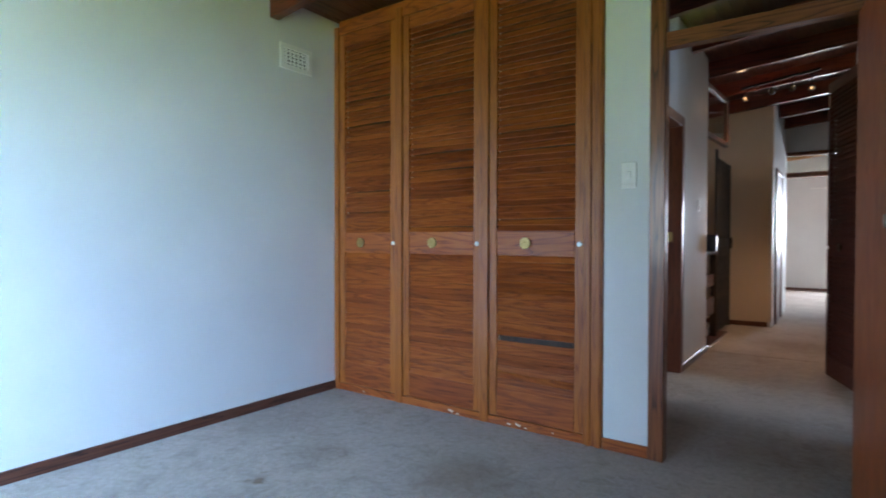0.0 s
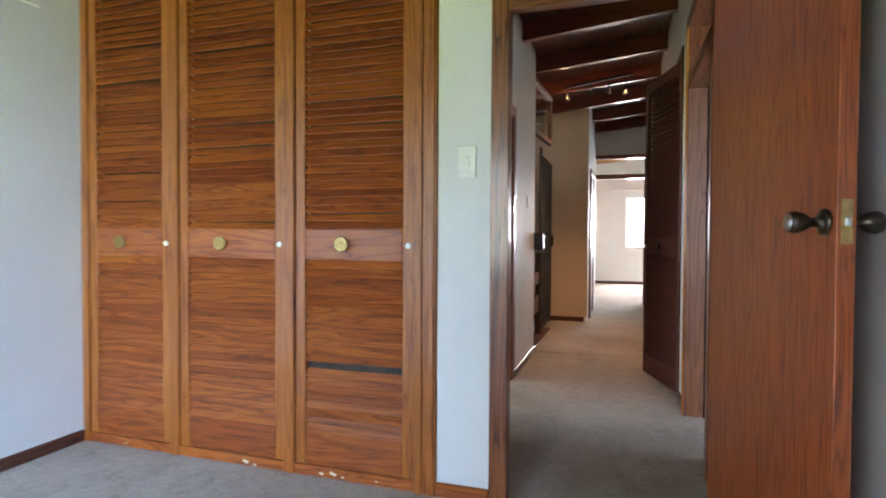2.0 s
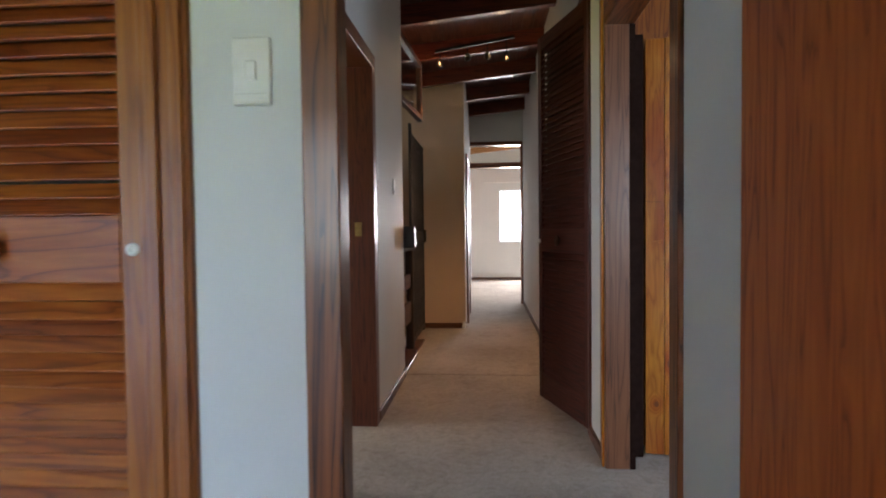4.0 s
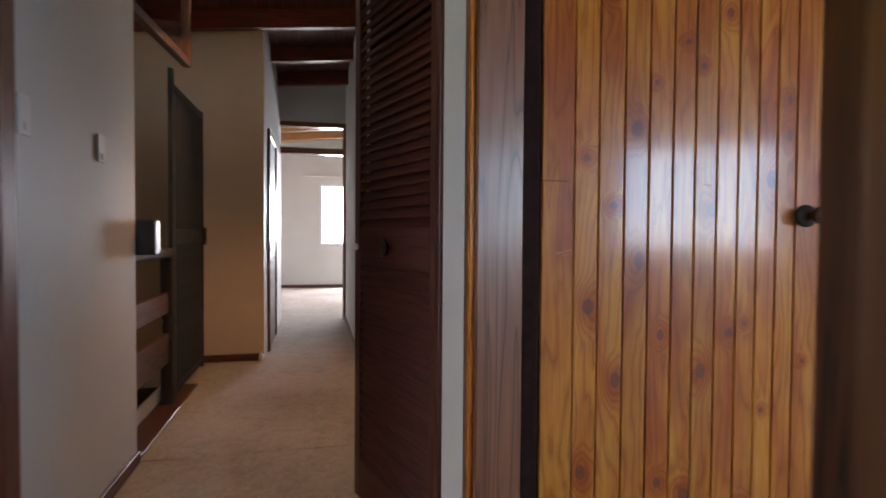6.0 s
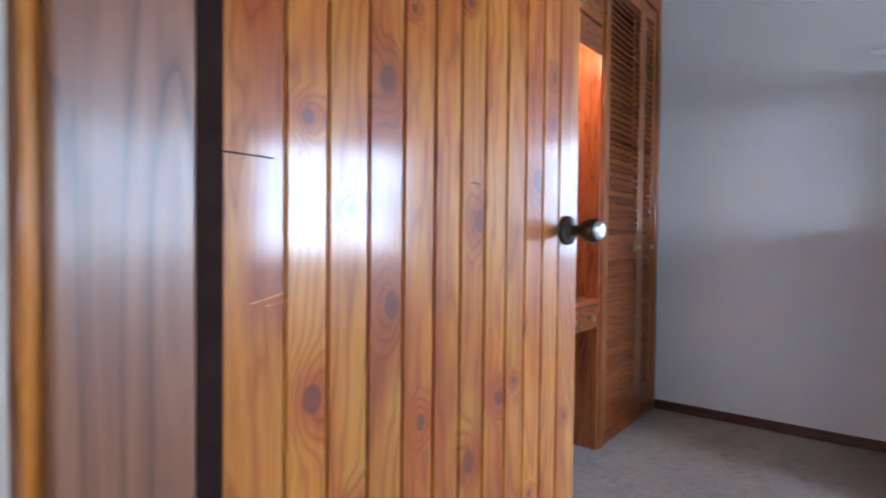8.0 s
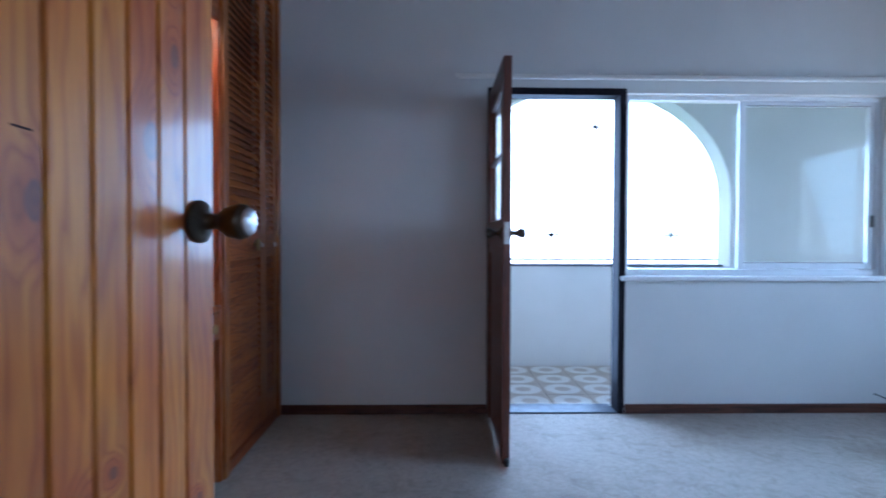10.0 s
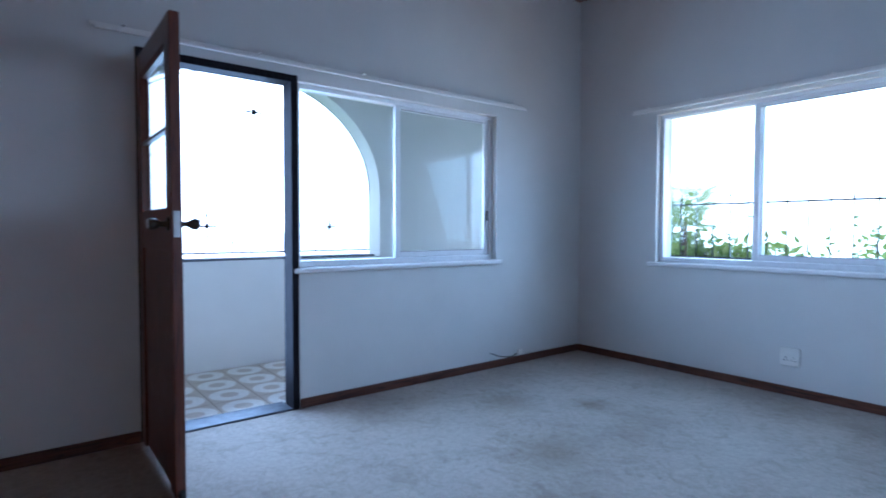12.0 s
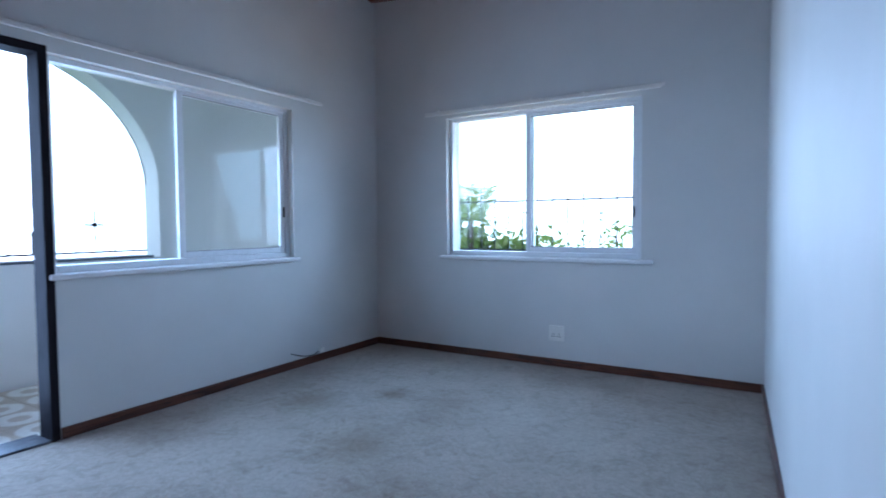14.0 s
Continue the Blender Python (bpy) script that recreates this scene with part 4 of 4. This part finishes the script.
box("top_rail", 0.1, LW - 0.1, -0.041, -0.001, 1.92, 2.03, DARKVENEER, bl), box("lock_rail", 0.1, LW - 0.1, -0.041, -0.001, 1.04, 1.22, DARKVENEER, bl), box("bottom_panel", 0.1, LW - 0.1, -0.03, -0.012, 0.0, 1.04, DARKVENEER, bl)
gp = box("pane", 0.1, LW - 0.1, -0.023, -0.019, 1.22, 1.92, GLASS, bl, "clear upper pane", 0)
gp.visible_shadow = False
for z in (1.22, 1.57, 1.91):
    box("glazing_bar", 0.1, LW - 0.1, -0.036, -0.006, z - 0.008, z + 0.008, DARKVENEER, bl)
knob(bl, LW - 0.06, -0.042, 1.155, -1, BRONZE), knob(bl, LW - 0.06, 0.0, 1.155, 1, BRONZE)
box("latch_plate", LW, LW + 0.0015, -0.034, -0.008, 1.10, 1.21, STEEL, bl, "bright latch plate", 0)
box("latch", LW + 0.0015, LW + 0.012, -0.028, -0.014, 1.145, 1.168, STEEL, bl, bevel=0.002)
box("rubber_stop", LW - 0.03, LW + 0.025, -0.03, -0.005, -0.008, 0.03, BLACK, bl, "black rubber door stop", 0.006)
for z in (0.2, 1.0, 1.75):
    box("hinge", -0.012, 0.004, -0.004, 0.008, z, z + 0.1, STEEL, bl)


def sliding_window(name, along, lo, hi, face, z0, z1, inward, mid, label):
    """An aluminium two-pane sliding window in an opening. along: 'x' or 'y'; inward: +1 or -1, towards the room."""
    w = thing(name, Matrix(), label, "window", kind="structure")

    def put(part_name, a, b, d0, d1, za, zb, mat, bevel=0.003):
        d0, d1 = sorted((face - inward * d0, face - inward * d1))
        return box(part_name, a, b, d0, d1, za, zb, mat, w, "", bevel) if along == "x" else box(part_name, d0, d1, a, b, za, zb, mat, w, "", bevel)

    put("window_frame", lo, lo + 0.035, 0.05, 0.13, z0, z1, ALU), put("window_frame", hi - 0.035, hi, 0.05, 0.13, z0, z1, ALU)
    put("window_frame", lo + 0.035, hi - 0.035, 0.05, 0.13, z1 - 0.03, z1, ALU), put("window_frame", lo + 0.035, hi - 0.035, 0.05, 0.13, z0, z0 + 0.04, ALU)
    zb, zt = z0 + 0.041, z1 - 0.031
    a, b, d = lo + 0.036, mid + 0.03, 0.075
    put("sash", a, a + 0.045, d - 0.012, d + 0.012, zb, zt, ALU), put("sash", b - 0.045, b, d - 0.012, d + 0.012, zb, zt, ALU)
    put("sash_rail", a + 0.045, b - 0.045, d - 0.011, d + 0.011, zb, zb + 0.045, ALU), put("sash_rail", a + 0.045, b - 0.045, d - 0.011, d + 0.011, zt - 0.03, zt, ALU)
    put("gasket", a + 0.045, b - 0.045, d - 0.0135, d - 0.011, zb + 0.041, zb + 0.045, BLACK, 0), put("gasket", a + 0.045, b - 0.045, d - 0.0135, d - 0.011, zt - 0.03, zt - 0.026, BLACK, 0)
    panes = [put("pane", a + 0.045, b - 0.045, d - 0.002, d + 0.002, zb + 0.045, zt - 0.03, GLASS, 0)]
    # fixed pane set straight into the frame
    put("mullion", mid - 0.03, mid + 0.008, 0.092, 0.128, zb, zt, ALU)
    panes.append(put("pane", mid + 0.008, hi - 0.036, 0.108, 0.112, zb, zt, GLASS, 0))
    for p in panes:
        p.visible_shadow = False
    return w, put


w1, put1 = sliding_window("window_1", "y", 1.42, 3.14, E2, 0.90, 2.077, -1, 2.34, "white aluminium sliding window onto the balcony")
put1("latch", 1.47, 1.485, 0.045, 0.058, 1.22, 1.30, BLACK)
w2, put2 = sliding_window("window_2", "x", 2.117, 3.79, S2, 0.88, 2.097, 1, 3.03, "white aluminium sliding window with a garden view")
put2("latch", 2.175, 2.19, 0.045, 0.058, 1.20, 1.28, BLACK)
put2("catch", 3.50, 3.55, 0.03, 0.045, 0.925, 0.935, BLACK)
tagged(box("sill_east", E2 - 0.045, E2 + 0.05, 1.39, 3.175, 0.868, 0.899, SILL, bevel=0.006), "white painted window sill", "window sill", kind="structure")
tagged(box("sill_south", 2.03, 3.845, S2 - 0.05, S2 + 0.045, 0.848, 0.879, SILL, bevel=0.006), "white painted window sill", "window sill", kind="structure")


def curtain_rail(along, lo, hi, face, z, inward):
    r = thing("curtain_rail", Matrix(), "white double curtain rail above a window", "curtain rail", "curtain rails")

    def put(n, a, b, d0, d1, za, zb):
        d0, d1 = sorted((face + inward * d0, face + inward * d1))
        return box(n, a, b, d0, d1, za, zb, WHITE, r, "", 0.002) if along == "x" else box(n, d0, d1, a, b, za, zb, WHITE, r, "", 0.002)

    put("rail", lo, hi, 0.05, 0.062, z - 0.008, z + 0.012), put("rail", lo + 0.02, hi - 0.02, 0.085, 0.1, z - 0.030, z - 0.010)
    n = 5
    for k in range(n):
        a = lo + 0.15 + (hi - lo - 0.3) * k / (n - 1)
        put("bracket", a - 0.008, a + 0.008, 0.0, 0.085, z + 0.0115, z + 0.016)


curtain_rail("y", 1.15, 4.25, E2, 2.166, -1)
curtain_rail("x", 1.954, 3.978, S2, 2.138, 1)

sock = thing("wall_socket", pose(2.765, S2, 0.27), "white double power socket on the wall above the skirting", "power socket")
box("plate", -0.062, 0.062, 0, 0.016, -0.062, 0.062, WHITE, sock)
for sx in (-0.025, 0.025):
    for dx, dz in ((0, 0.012), (-0.01, -0.006), (0.01, -0.006)):
        box("pin_hole", sx + dx - 0.004, sx + dx + 0.004, 0.0155, 0.0168, dz - 0.022, dz - 0.014, BLACK, sock, bevel=0)
    box("rocker", sx - 0.008, sx + 0.008, 0.0155, 0.02, 0.025, 0.045, WHITE, sock)
cable = thing("loose_cable", Matrix(), "loose dark cable and white connector on the skirting", "cable")
cu = bpy.data.curves.new("lead", "CURVE")
cu.dimensions, cu.bevel_depth = "3D", 0.004
sp = cu.splines.new("BEZIER")
pts = [(E2 - 0.03, 1.20, 0.09), (E2 - 0.06, 1.30, 0.085), (E2 - 0.05, 1.42, 0.10), (E2 - 0.02, 1.50, 0.13)]
sp.bezier_points.add(len(pts) - 1)
for b, p in zip(sp.bezier_points, pts):
    b.co, b.handle_left_type, b.handle_right_type = p, "AUTO", "AUTO"
cu.materials.append(BLACK)
lead = new("lead", cu)
lead.parent = cable
box("connector", E2 - 0.045, E2 - 0.017, 1.14, 1.19, 0.077, 0.12, WHITE, cable)

# built-in dressing unit on the north wall
UY = 5.375
unit = thing("dressing_unit", Matrix(), "red-brown built-in dressing table niche with drawers and lit panelled back", "dressing table")
NX0, NX1 = 2.91, 3.60
for k in range(8):
    a = NX0 + k * (NX1 - NX0) / 8
    box("back_board", a + 0.001, a + (NX1 - NX0) / 8 - 0.001, N2 - 0.03, N2 - 0.012, 0.72, 2.25, NICHE, unit)
box("side_panel", NX1, NX1 + 0.025, UY, N2 - 0.01, 0.0, 2.72, NICHE, unit), box("side_panel", NX0 - 0.025, NX0, UY, N2 - 0.01, 0.0, 2.72, NICHE, unit)
box("counter", NX0, NX1, UY - 0.01, N2 - 0.03, 0.80, 0.83, NICHE, unit, "red-brown polished counter", 0.006)
box("drawer_case", NX0, NX1, UY + 0.02, N2 - 0.03, 0.665, 0.80, STILE, unit)
for k in range(3):
    a = NX0 + 0.006 + k * 0.223
    dr = box("drawer", a, a + 0.219, UY - 0.004, UY + 0.02, 0.675, 0.795, LOUVRE, unit)
    p = part("drawer_knob", lathe([(0.0, 0), (0.009, 0), (0.009, 0.012), (0.02, 0.018), (0.021, 0.025), (0.016, 0.029), (0.0, 0.03)], steps=14), BRASS, unit, "round brass knob")
    p.matrix_basis = pose(a + 0.11, UY - 0.004, 0.735, 90, 0, 0)
box("niche_top", NX0, NX1, UY + 0.01, N2 - 0.03, 2.25, 2.27, NICHE, unit)
box("pelmet", NX0, NX1, UY, UY + 0.02, 2.13, 2.27, LOUVRE, unit)
box("batten", NX0, NX1, N2 - 0.06, N2 - 0.03, 2.20, 2.25, PINE, unit)
for k in range(2):
    a = NX0 + 0.003 + k * 0.338
    cd = box("top_door", a, a + 0.334, UY - 0.006, UY + 0.016, 2.28, 2.70, LOUVRE, unit)
    for j in range(9):
        box("slat", a + 0.05, a + 0.284, UY - 0.012, UY - 0.006, 2.33 + j * 0.037, 2.358 + j * 0.037, LOUVRE, unit, "", 0.002)
    p = part("top_knob", lathe([(0.0, 0), (0.009, 0), (0.009, 0.012), (0.02, 0.018), (0.021, 0.025), (0.016, 0.029), (0.0, 0.03)], steps=14), BRASS, unit)
    p.matrix_basis = pose(a + (0.30 if k == 0 else 0.034), UY - 0.012, 2.31, 90, 0, 0)
strip = box("lamp", NX0 + 0.20, NX0 + 0.48, UY + 0.03, UY + 0.06, 2.20, 2.235, BULB, unit, "small lit strip lamp behind the pelmet", 0.008)
bulb("niche_light", (NX0 + 0.34, UY + 0.10, 2.185), 1.7, (1.0, 0.6, 0.28), 0.02)
wr = thing("wardrobe", Matrix(), "red-brown built-in wardrobe carcass beside the dressing table", "wardrobe")
box("post", NX1 + 0.026, NX1 + 0.085, UY - 0.012, UY + 0.05, 0, 2.95, STILE, wr), box("post", E2 - 0.06, E2 - 0.002, UY - 0.012, UY + 0.05, 0, 3.1, STILE, wr)
box("plinth", NX1 + 0.085, E2 - 0.06, UY - 0.004, UY + 0.05, 0, 0.06, LOUVRE, wr), box("head_board", NX1 + 0.085, E2 - 0.06, UY - 0.004, UY + 0.04, 2.66, 3.0, LOUVRE, wr)
box("inside_back", NX1 + 0.1, E2 - 0.01, N2 - 0.02, N2 - 0.002, 0, 2.6, STILE, wr)
for k, (x0, x1) in enumerate(((NX1 + 0.087, 4.262), (4.268, E2 - 0.062))):
    d = louvre_door("wardrobe_door", x1 - x0, 2.59, LOUVRE, "red-brown louvred wardrobe door of the dressing unit", None, 21 + k, parent=wr, pull=k == 0, pull_at=0.74)
    d.matrix_basis = pose(x0, UY + 0.004, 0.062)
wl = thing("wardrobe", Matrix(), "red-brown built-in wardrobe carcass behind the pine door", "wardrobe")
box("post", 1.044, 1.16, UY - 0.012, UY + 0.05, 0, 2.95, STILE, wl), box("post", NX0 - 0.085, NX0 - 0.026, UY - 0.012, UY + 0.05, 0, 2.95, STILE, wl)
box("plinth", 1.16, NX0 - 0.085, UY - 0.004, UY + 0.05, 0, 0.06, LOUVRE, wl), box("head_board", 1.16, NX0 - 0.085, UY - 0.004, UY + 0.04, 2.66, 2.9, LOUVRE, wl)
for k in range(2):
    wdt = (NX0 - 0.085 - 1.16) / 2
    d = louvre_door("wardrobe_door", wdt - 0.004, 2.59, LOUVRE, "red-brown louvred wardrobe door behind the pine door", None, 31 + k, knob_side=1 if k == 0 else -1, parent=wl)
    d.matrix_basis = pose(1.162 + k * wdt, UY + 0.004, 0.062)

# ---------------------------------------------------------------- balcony
BX = 5.95
tagged(part("balcony_slab", boxes(bmesh.new(), (E2 + 0.14, BX + 0.25, -0.6, 7.0, -0.25, -0.03)), GROUT), "concrete balcony floor slab", "balcony floor", kind="structure")
bt = thing("balcony_tiles", Matrix(), "glazed balcony tiles with pale ring pattern on tan", "floor tiles", kind="structure")
tile = mesh("tile", boxes(bmesh.new(), (-0.1485, 0.1485, -0.1485, 0.1485, -0.012, 0.012), bevel=0.002), TILE)
for i in range(4):
    for j in range(20):
        piece("tile", tile, bt, pose(E2 + 0.30 + i * 0.3, 0.4 + j * 0.3, -0.02 + random.uniform(-0.0008, 0.0008), 0, 0, 90 * random.randrange(4)))


def arch_wall(name, x0, x1, y0, y1, z0, z1, arches, label):
    """A wall pierced by round-headed openings (middle, half width, spring, rise, sill)."""
    bm = bmesh.new()

    def slab(loop):
        a = [bm.verts.new((x0, y, z)) for y, z in loop]
        b = [bm.verts.new((x1, y, z)) for y, z in loop]
        bm.faces.new(a), bm.faces.new(b[::-1])
        n = len(loop)
        for k in range(n):
            bm.faces.new((a[k], b[k], b[(k + 1) % n], a[(k + 1) % n]))

    at = y0
    for m, r, spring, rise, sill in arches:
        slab([(at, z0), (m - r, z0), (m - r, z1), (at, z1)])
        slab([(m - r, z0), (m + r, z0), (m + r, sill), (m - r, sill)])
        steps = 28
        arc = [(m - r * math.cos(math.pi * k / steps), spring + rise * math.sin(math.pi * k / steps)) for k in range(steps + 1)]
        for p, q in zip(arc, arc[1:]):
            slab([p, q, (q[0], z1), (p[0], z1)])
        at = m + r
    slab([(at, z0), (y1, z0), (y1, z1), (at, z1)])
    bmesh.ops.recalc_face_normals(bm, faces=bm.faces)
    return tagged(part(name, bm, WALL_OUT), label, "wall", kind="structure")


arch_wall("wall_balcony_arches", BX, BX + 0.22, -0.6, 7.0, -0.25, 3.3, [(2.95, 1.245, 1.52, 1.02, 0.885), (5.75, 1.21, 1.52, 1.0, 0.885)], "white plastered balcony wall with round arches")
tagged(box("coping", BX - 0.012, BX + 0.22, 1.77, 6.95, 0.886, 0.905, SLATE), "dark coping on the balcony parapet", "coping", kind="structure")
tagged(part("balcony_roof", boxes(bmesh.new(), (E2 + 0.14, BX + 0.5, -0.6, 7.0, 3.0, 3.15)), WALL_OUT), "white plastered balcony soffit", "balcony roof", kind="structure")
tagged(part("wall_balcony_end", boxes(bmesh.new(), (E2 + 0.14, BX, -0.75, -0.6, -0.25, 3.0)), WALL_OUT), "white plastered balcony end wall", "wall", kind="structure")
tagged(part("wall_balcony_end_north", boxes(bmesh.new(), (E2 + 0.14, BX, 7.0, 7.15, -0.25, 3.0)), WALL_OUT), "white plastered balcony end wall", "wall", kind="structure")

# wrought ironwork in the arch
iron = thing("balcony_ironwork", Matrix(), "black wrought iron balcony bars with cross ornaments", "railing")


def rod(name, a, b, r, parent, mat=IRON, steps=6):
    a, b = Vector(a), Vector(b)
    bm = bmesh.new()
    bmesh.ops.create_cone(bm, cap_ends=True, segments=steps, radius1=r, radius2=r, depth=(b - a).length)
    ob = part(name, bm, mat, parent)
    ob.matrix_basis = Matrix.Translation((a + b) / 2) @ (b - a).to_track_quat("Z", "Y").to_matrix().to_4x4()
    return ob


IX = BX + 0.12
rod("rail", (IX, 1.76, 0.945), (IX, 4.18, 0.945), 0.008, iron)
for k in range(15):
    y = 1.88 + k * 0.152
    rod("bar", (IX, y, 0.945), (IX, y, 1.06 + 0.06 * (k % 2)), 0.006, iron)
arc = [(2.95 - 1.20 * math.cos(math.pi * k / 24), 1.52 + 0.975 * math.sin(math.pi * k / 24)) for k in range(25)]
for p, q in zip(arc, arc[1:]):
    rod("arch_bar", (IX, *p), (IX, *q), 0.005, iron)
for y, z in ((2.90, 2.16), (2.19, 1.17), (3.3, 1.17)):
    rod("ornament", (IX, y, z - 0.12), (IX, y, z + 0.12), 0.0075, iron), rod("ornament", (IX, y - 0.08, z), (IX, y + 0.08, z), 0.0075, iron)
    for dy, dz in ((0.055, 0.055), (-0.055, 0.055), (0.055, -0.055), (-0.055, -0.055)):
        rod("ornament_curl", (IX, y, z), (IX, y + dy, z + dz), 0.005, iron)

# burglar bars outside the south window
bars = thing("burglar_bars", Matrix(), "thin black spiked burglar bars outside the window", "burglar bars")
BY = S2 - 0.34
rod("rail", (2.0, BY, 1.36), (3.95, BY, 1.36), 0.0075, bars), rod("rail", (2.0, BY, 0.92), (3.95, BY, 0.92), 0.0075, bars)
for k in range(14):
    x = 2.10 + k * 0.138
    rod("bar", (x, BY, 0.92), (x, BY, 1.42 + 0.05 * (k % 2)), 0.006, bars)
for x in (2.0, 3.95):
    rod("stay", (x, BY, 1.36), (x, S2 - 0.238, 1.36), 0.0075, bars), rod("stay", (x, BY, 0.92), (x, S2 - 0.238, 0.92), 0.0075, bars)

# ---------------------------------------------------------------- outside
tagged(part("ground", boxes(bmesh.new(), (-400, 400, -400, 400, -3.4, -3.0)), GRASS), "grassy garden ground far below the windows", "ground", kind="structure")


# tall glowing ring added to whiten the windows and feed their reflections
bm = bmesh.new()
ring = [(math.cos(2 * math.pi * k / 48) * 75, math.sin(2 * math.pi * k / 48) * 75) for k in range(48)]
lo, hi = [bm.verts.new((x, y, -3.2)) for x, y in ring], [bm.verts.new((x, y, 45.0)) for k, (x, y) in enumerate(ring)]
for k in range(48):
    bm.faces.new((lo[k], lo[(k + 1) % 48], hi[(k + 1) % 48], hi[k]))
tagged(part("backdrop", bm, BACKDROP_GLOW), "added glowing ring standing in for bright sky and hazy distance", "distance", kind="structure")


def shrub(name, place, height, radius, leaves, seed, label, palm=False):
    rnd = random.Random(seed)
    d = thing(name, Matrix.Translation(place), label, "tree" if not palm else "palm")
    trunk = part("trunk", lathe([(0.0, 0), (0.12, 0), (0.10, height * 0.25), (0.08, height * 0.5), (0.04, height * 0.8), (0.0, height * 0.82)], steps=10), BARK, d)
    bm = bmesh.new()

    def quad(c, u, v, l, w):
        pts = [c, c + u * l * 0.4 + v * w, c + u * l, c + u * l * 0.4 - v * w]
        bm.faces.new([bm.verts.new(p) for p in pts])

    if palm:
        for k in range(34):
            a, e = rnd.uniform(0, 6.283), rnd.uniform(0.0, 1.2)
            u = Vector((math.cos(a) * math.cos(e), math.sin(a) * math.cos(e), math.sin(e)))
            side = u.cross(Vector((0, 0, 1))).normalized()
            c = Vector((0, 0, height * 0.8))
            for s in range(14):
                p = c + u * radius * s / 14 - Vector((0, 0, 0.35 * radius * (s / 14) ** 2))
                for sg in (1, -1):
                    quad(p, (side * sg + u * 0.6 - Vector((0, 0, 0.25))).normalized(), u * 0.2, radius * 0.35, 0.06)
    else:
        clumps = [Vector((rnd.gauss(0, 0.5), rnd.gauss(0, 0.5), rnd.gauss(0, 0.33))) for _ in range(16)]
        for k in range(leaves):
            c = rnd.choice(clumps)
            p = Vector((c.x * radius, c.y * radius, height * 0.75 + c.z * radius)) + Vector((rnd.gauss(0, 1), rnd.gauss(0, 1), rnd.gauss(0, 1))) * radius * 0.2
            u = Vector((rnd.gauss(0, 1), rnd.gauss(0, 1), rnd.gauss(0, 1))).normalized()
            v = u.orthogonal().normalized()
            quad(p, u, v, rnd.uniform(0.14, 0.26), 0.05)
        for k in range(6):
            c = rnd.choice(clumps)
            limb = Vector((c.x * radius, c.y * radius, height * 0.75 + c.z * radius))
            rod("limb", (0, 0, height * 0.45), limb, 0.03, d, BARK)
    part("crown", bm, LEAF, d)
    return d


shrub("palm_tree", (6.5, -5.2, -3.0), 5.3, 1.2, 0, 5, "feathery green palm outside the window", True)
shrub("garden_tree", (7.3, -5.4, -3.0), 4.5, 1.0, 1500, 6, "leafy green garden tree outside the window")
shrub("garden_tree", (5.9, -6.0, -3.0), 4.6, 1.0, 1500, 7, "leafy green garden tree outside the window")
shrub("garden_tree", (4.6, -10.0, -3.0), 3.5, 1.2, 1500, 8, "pale green garden tree behind the bars")
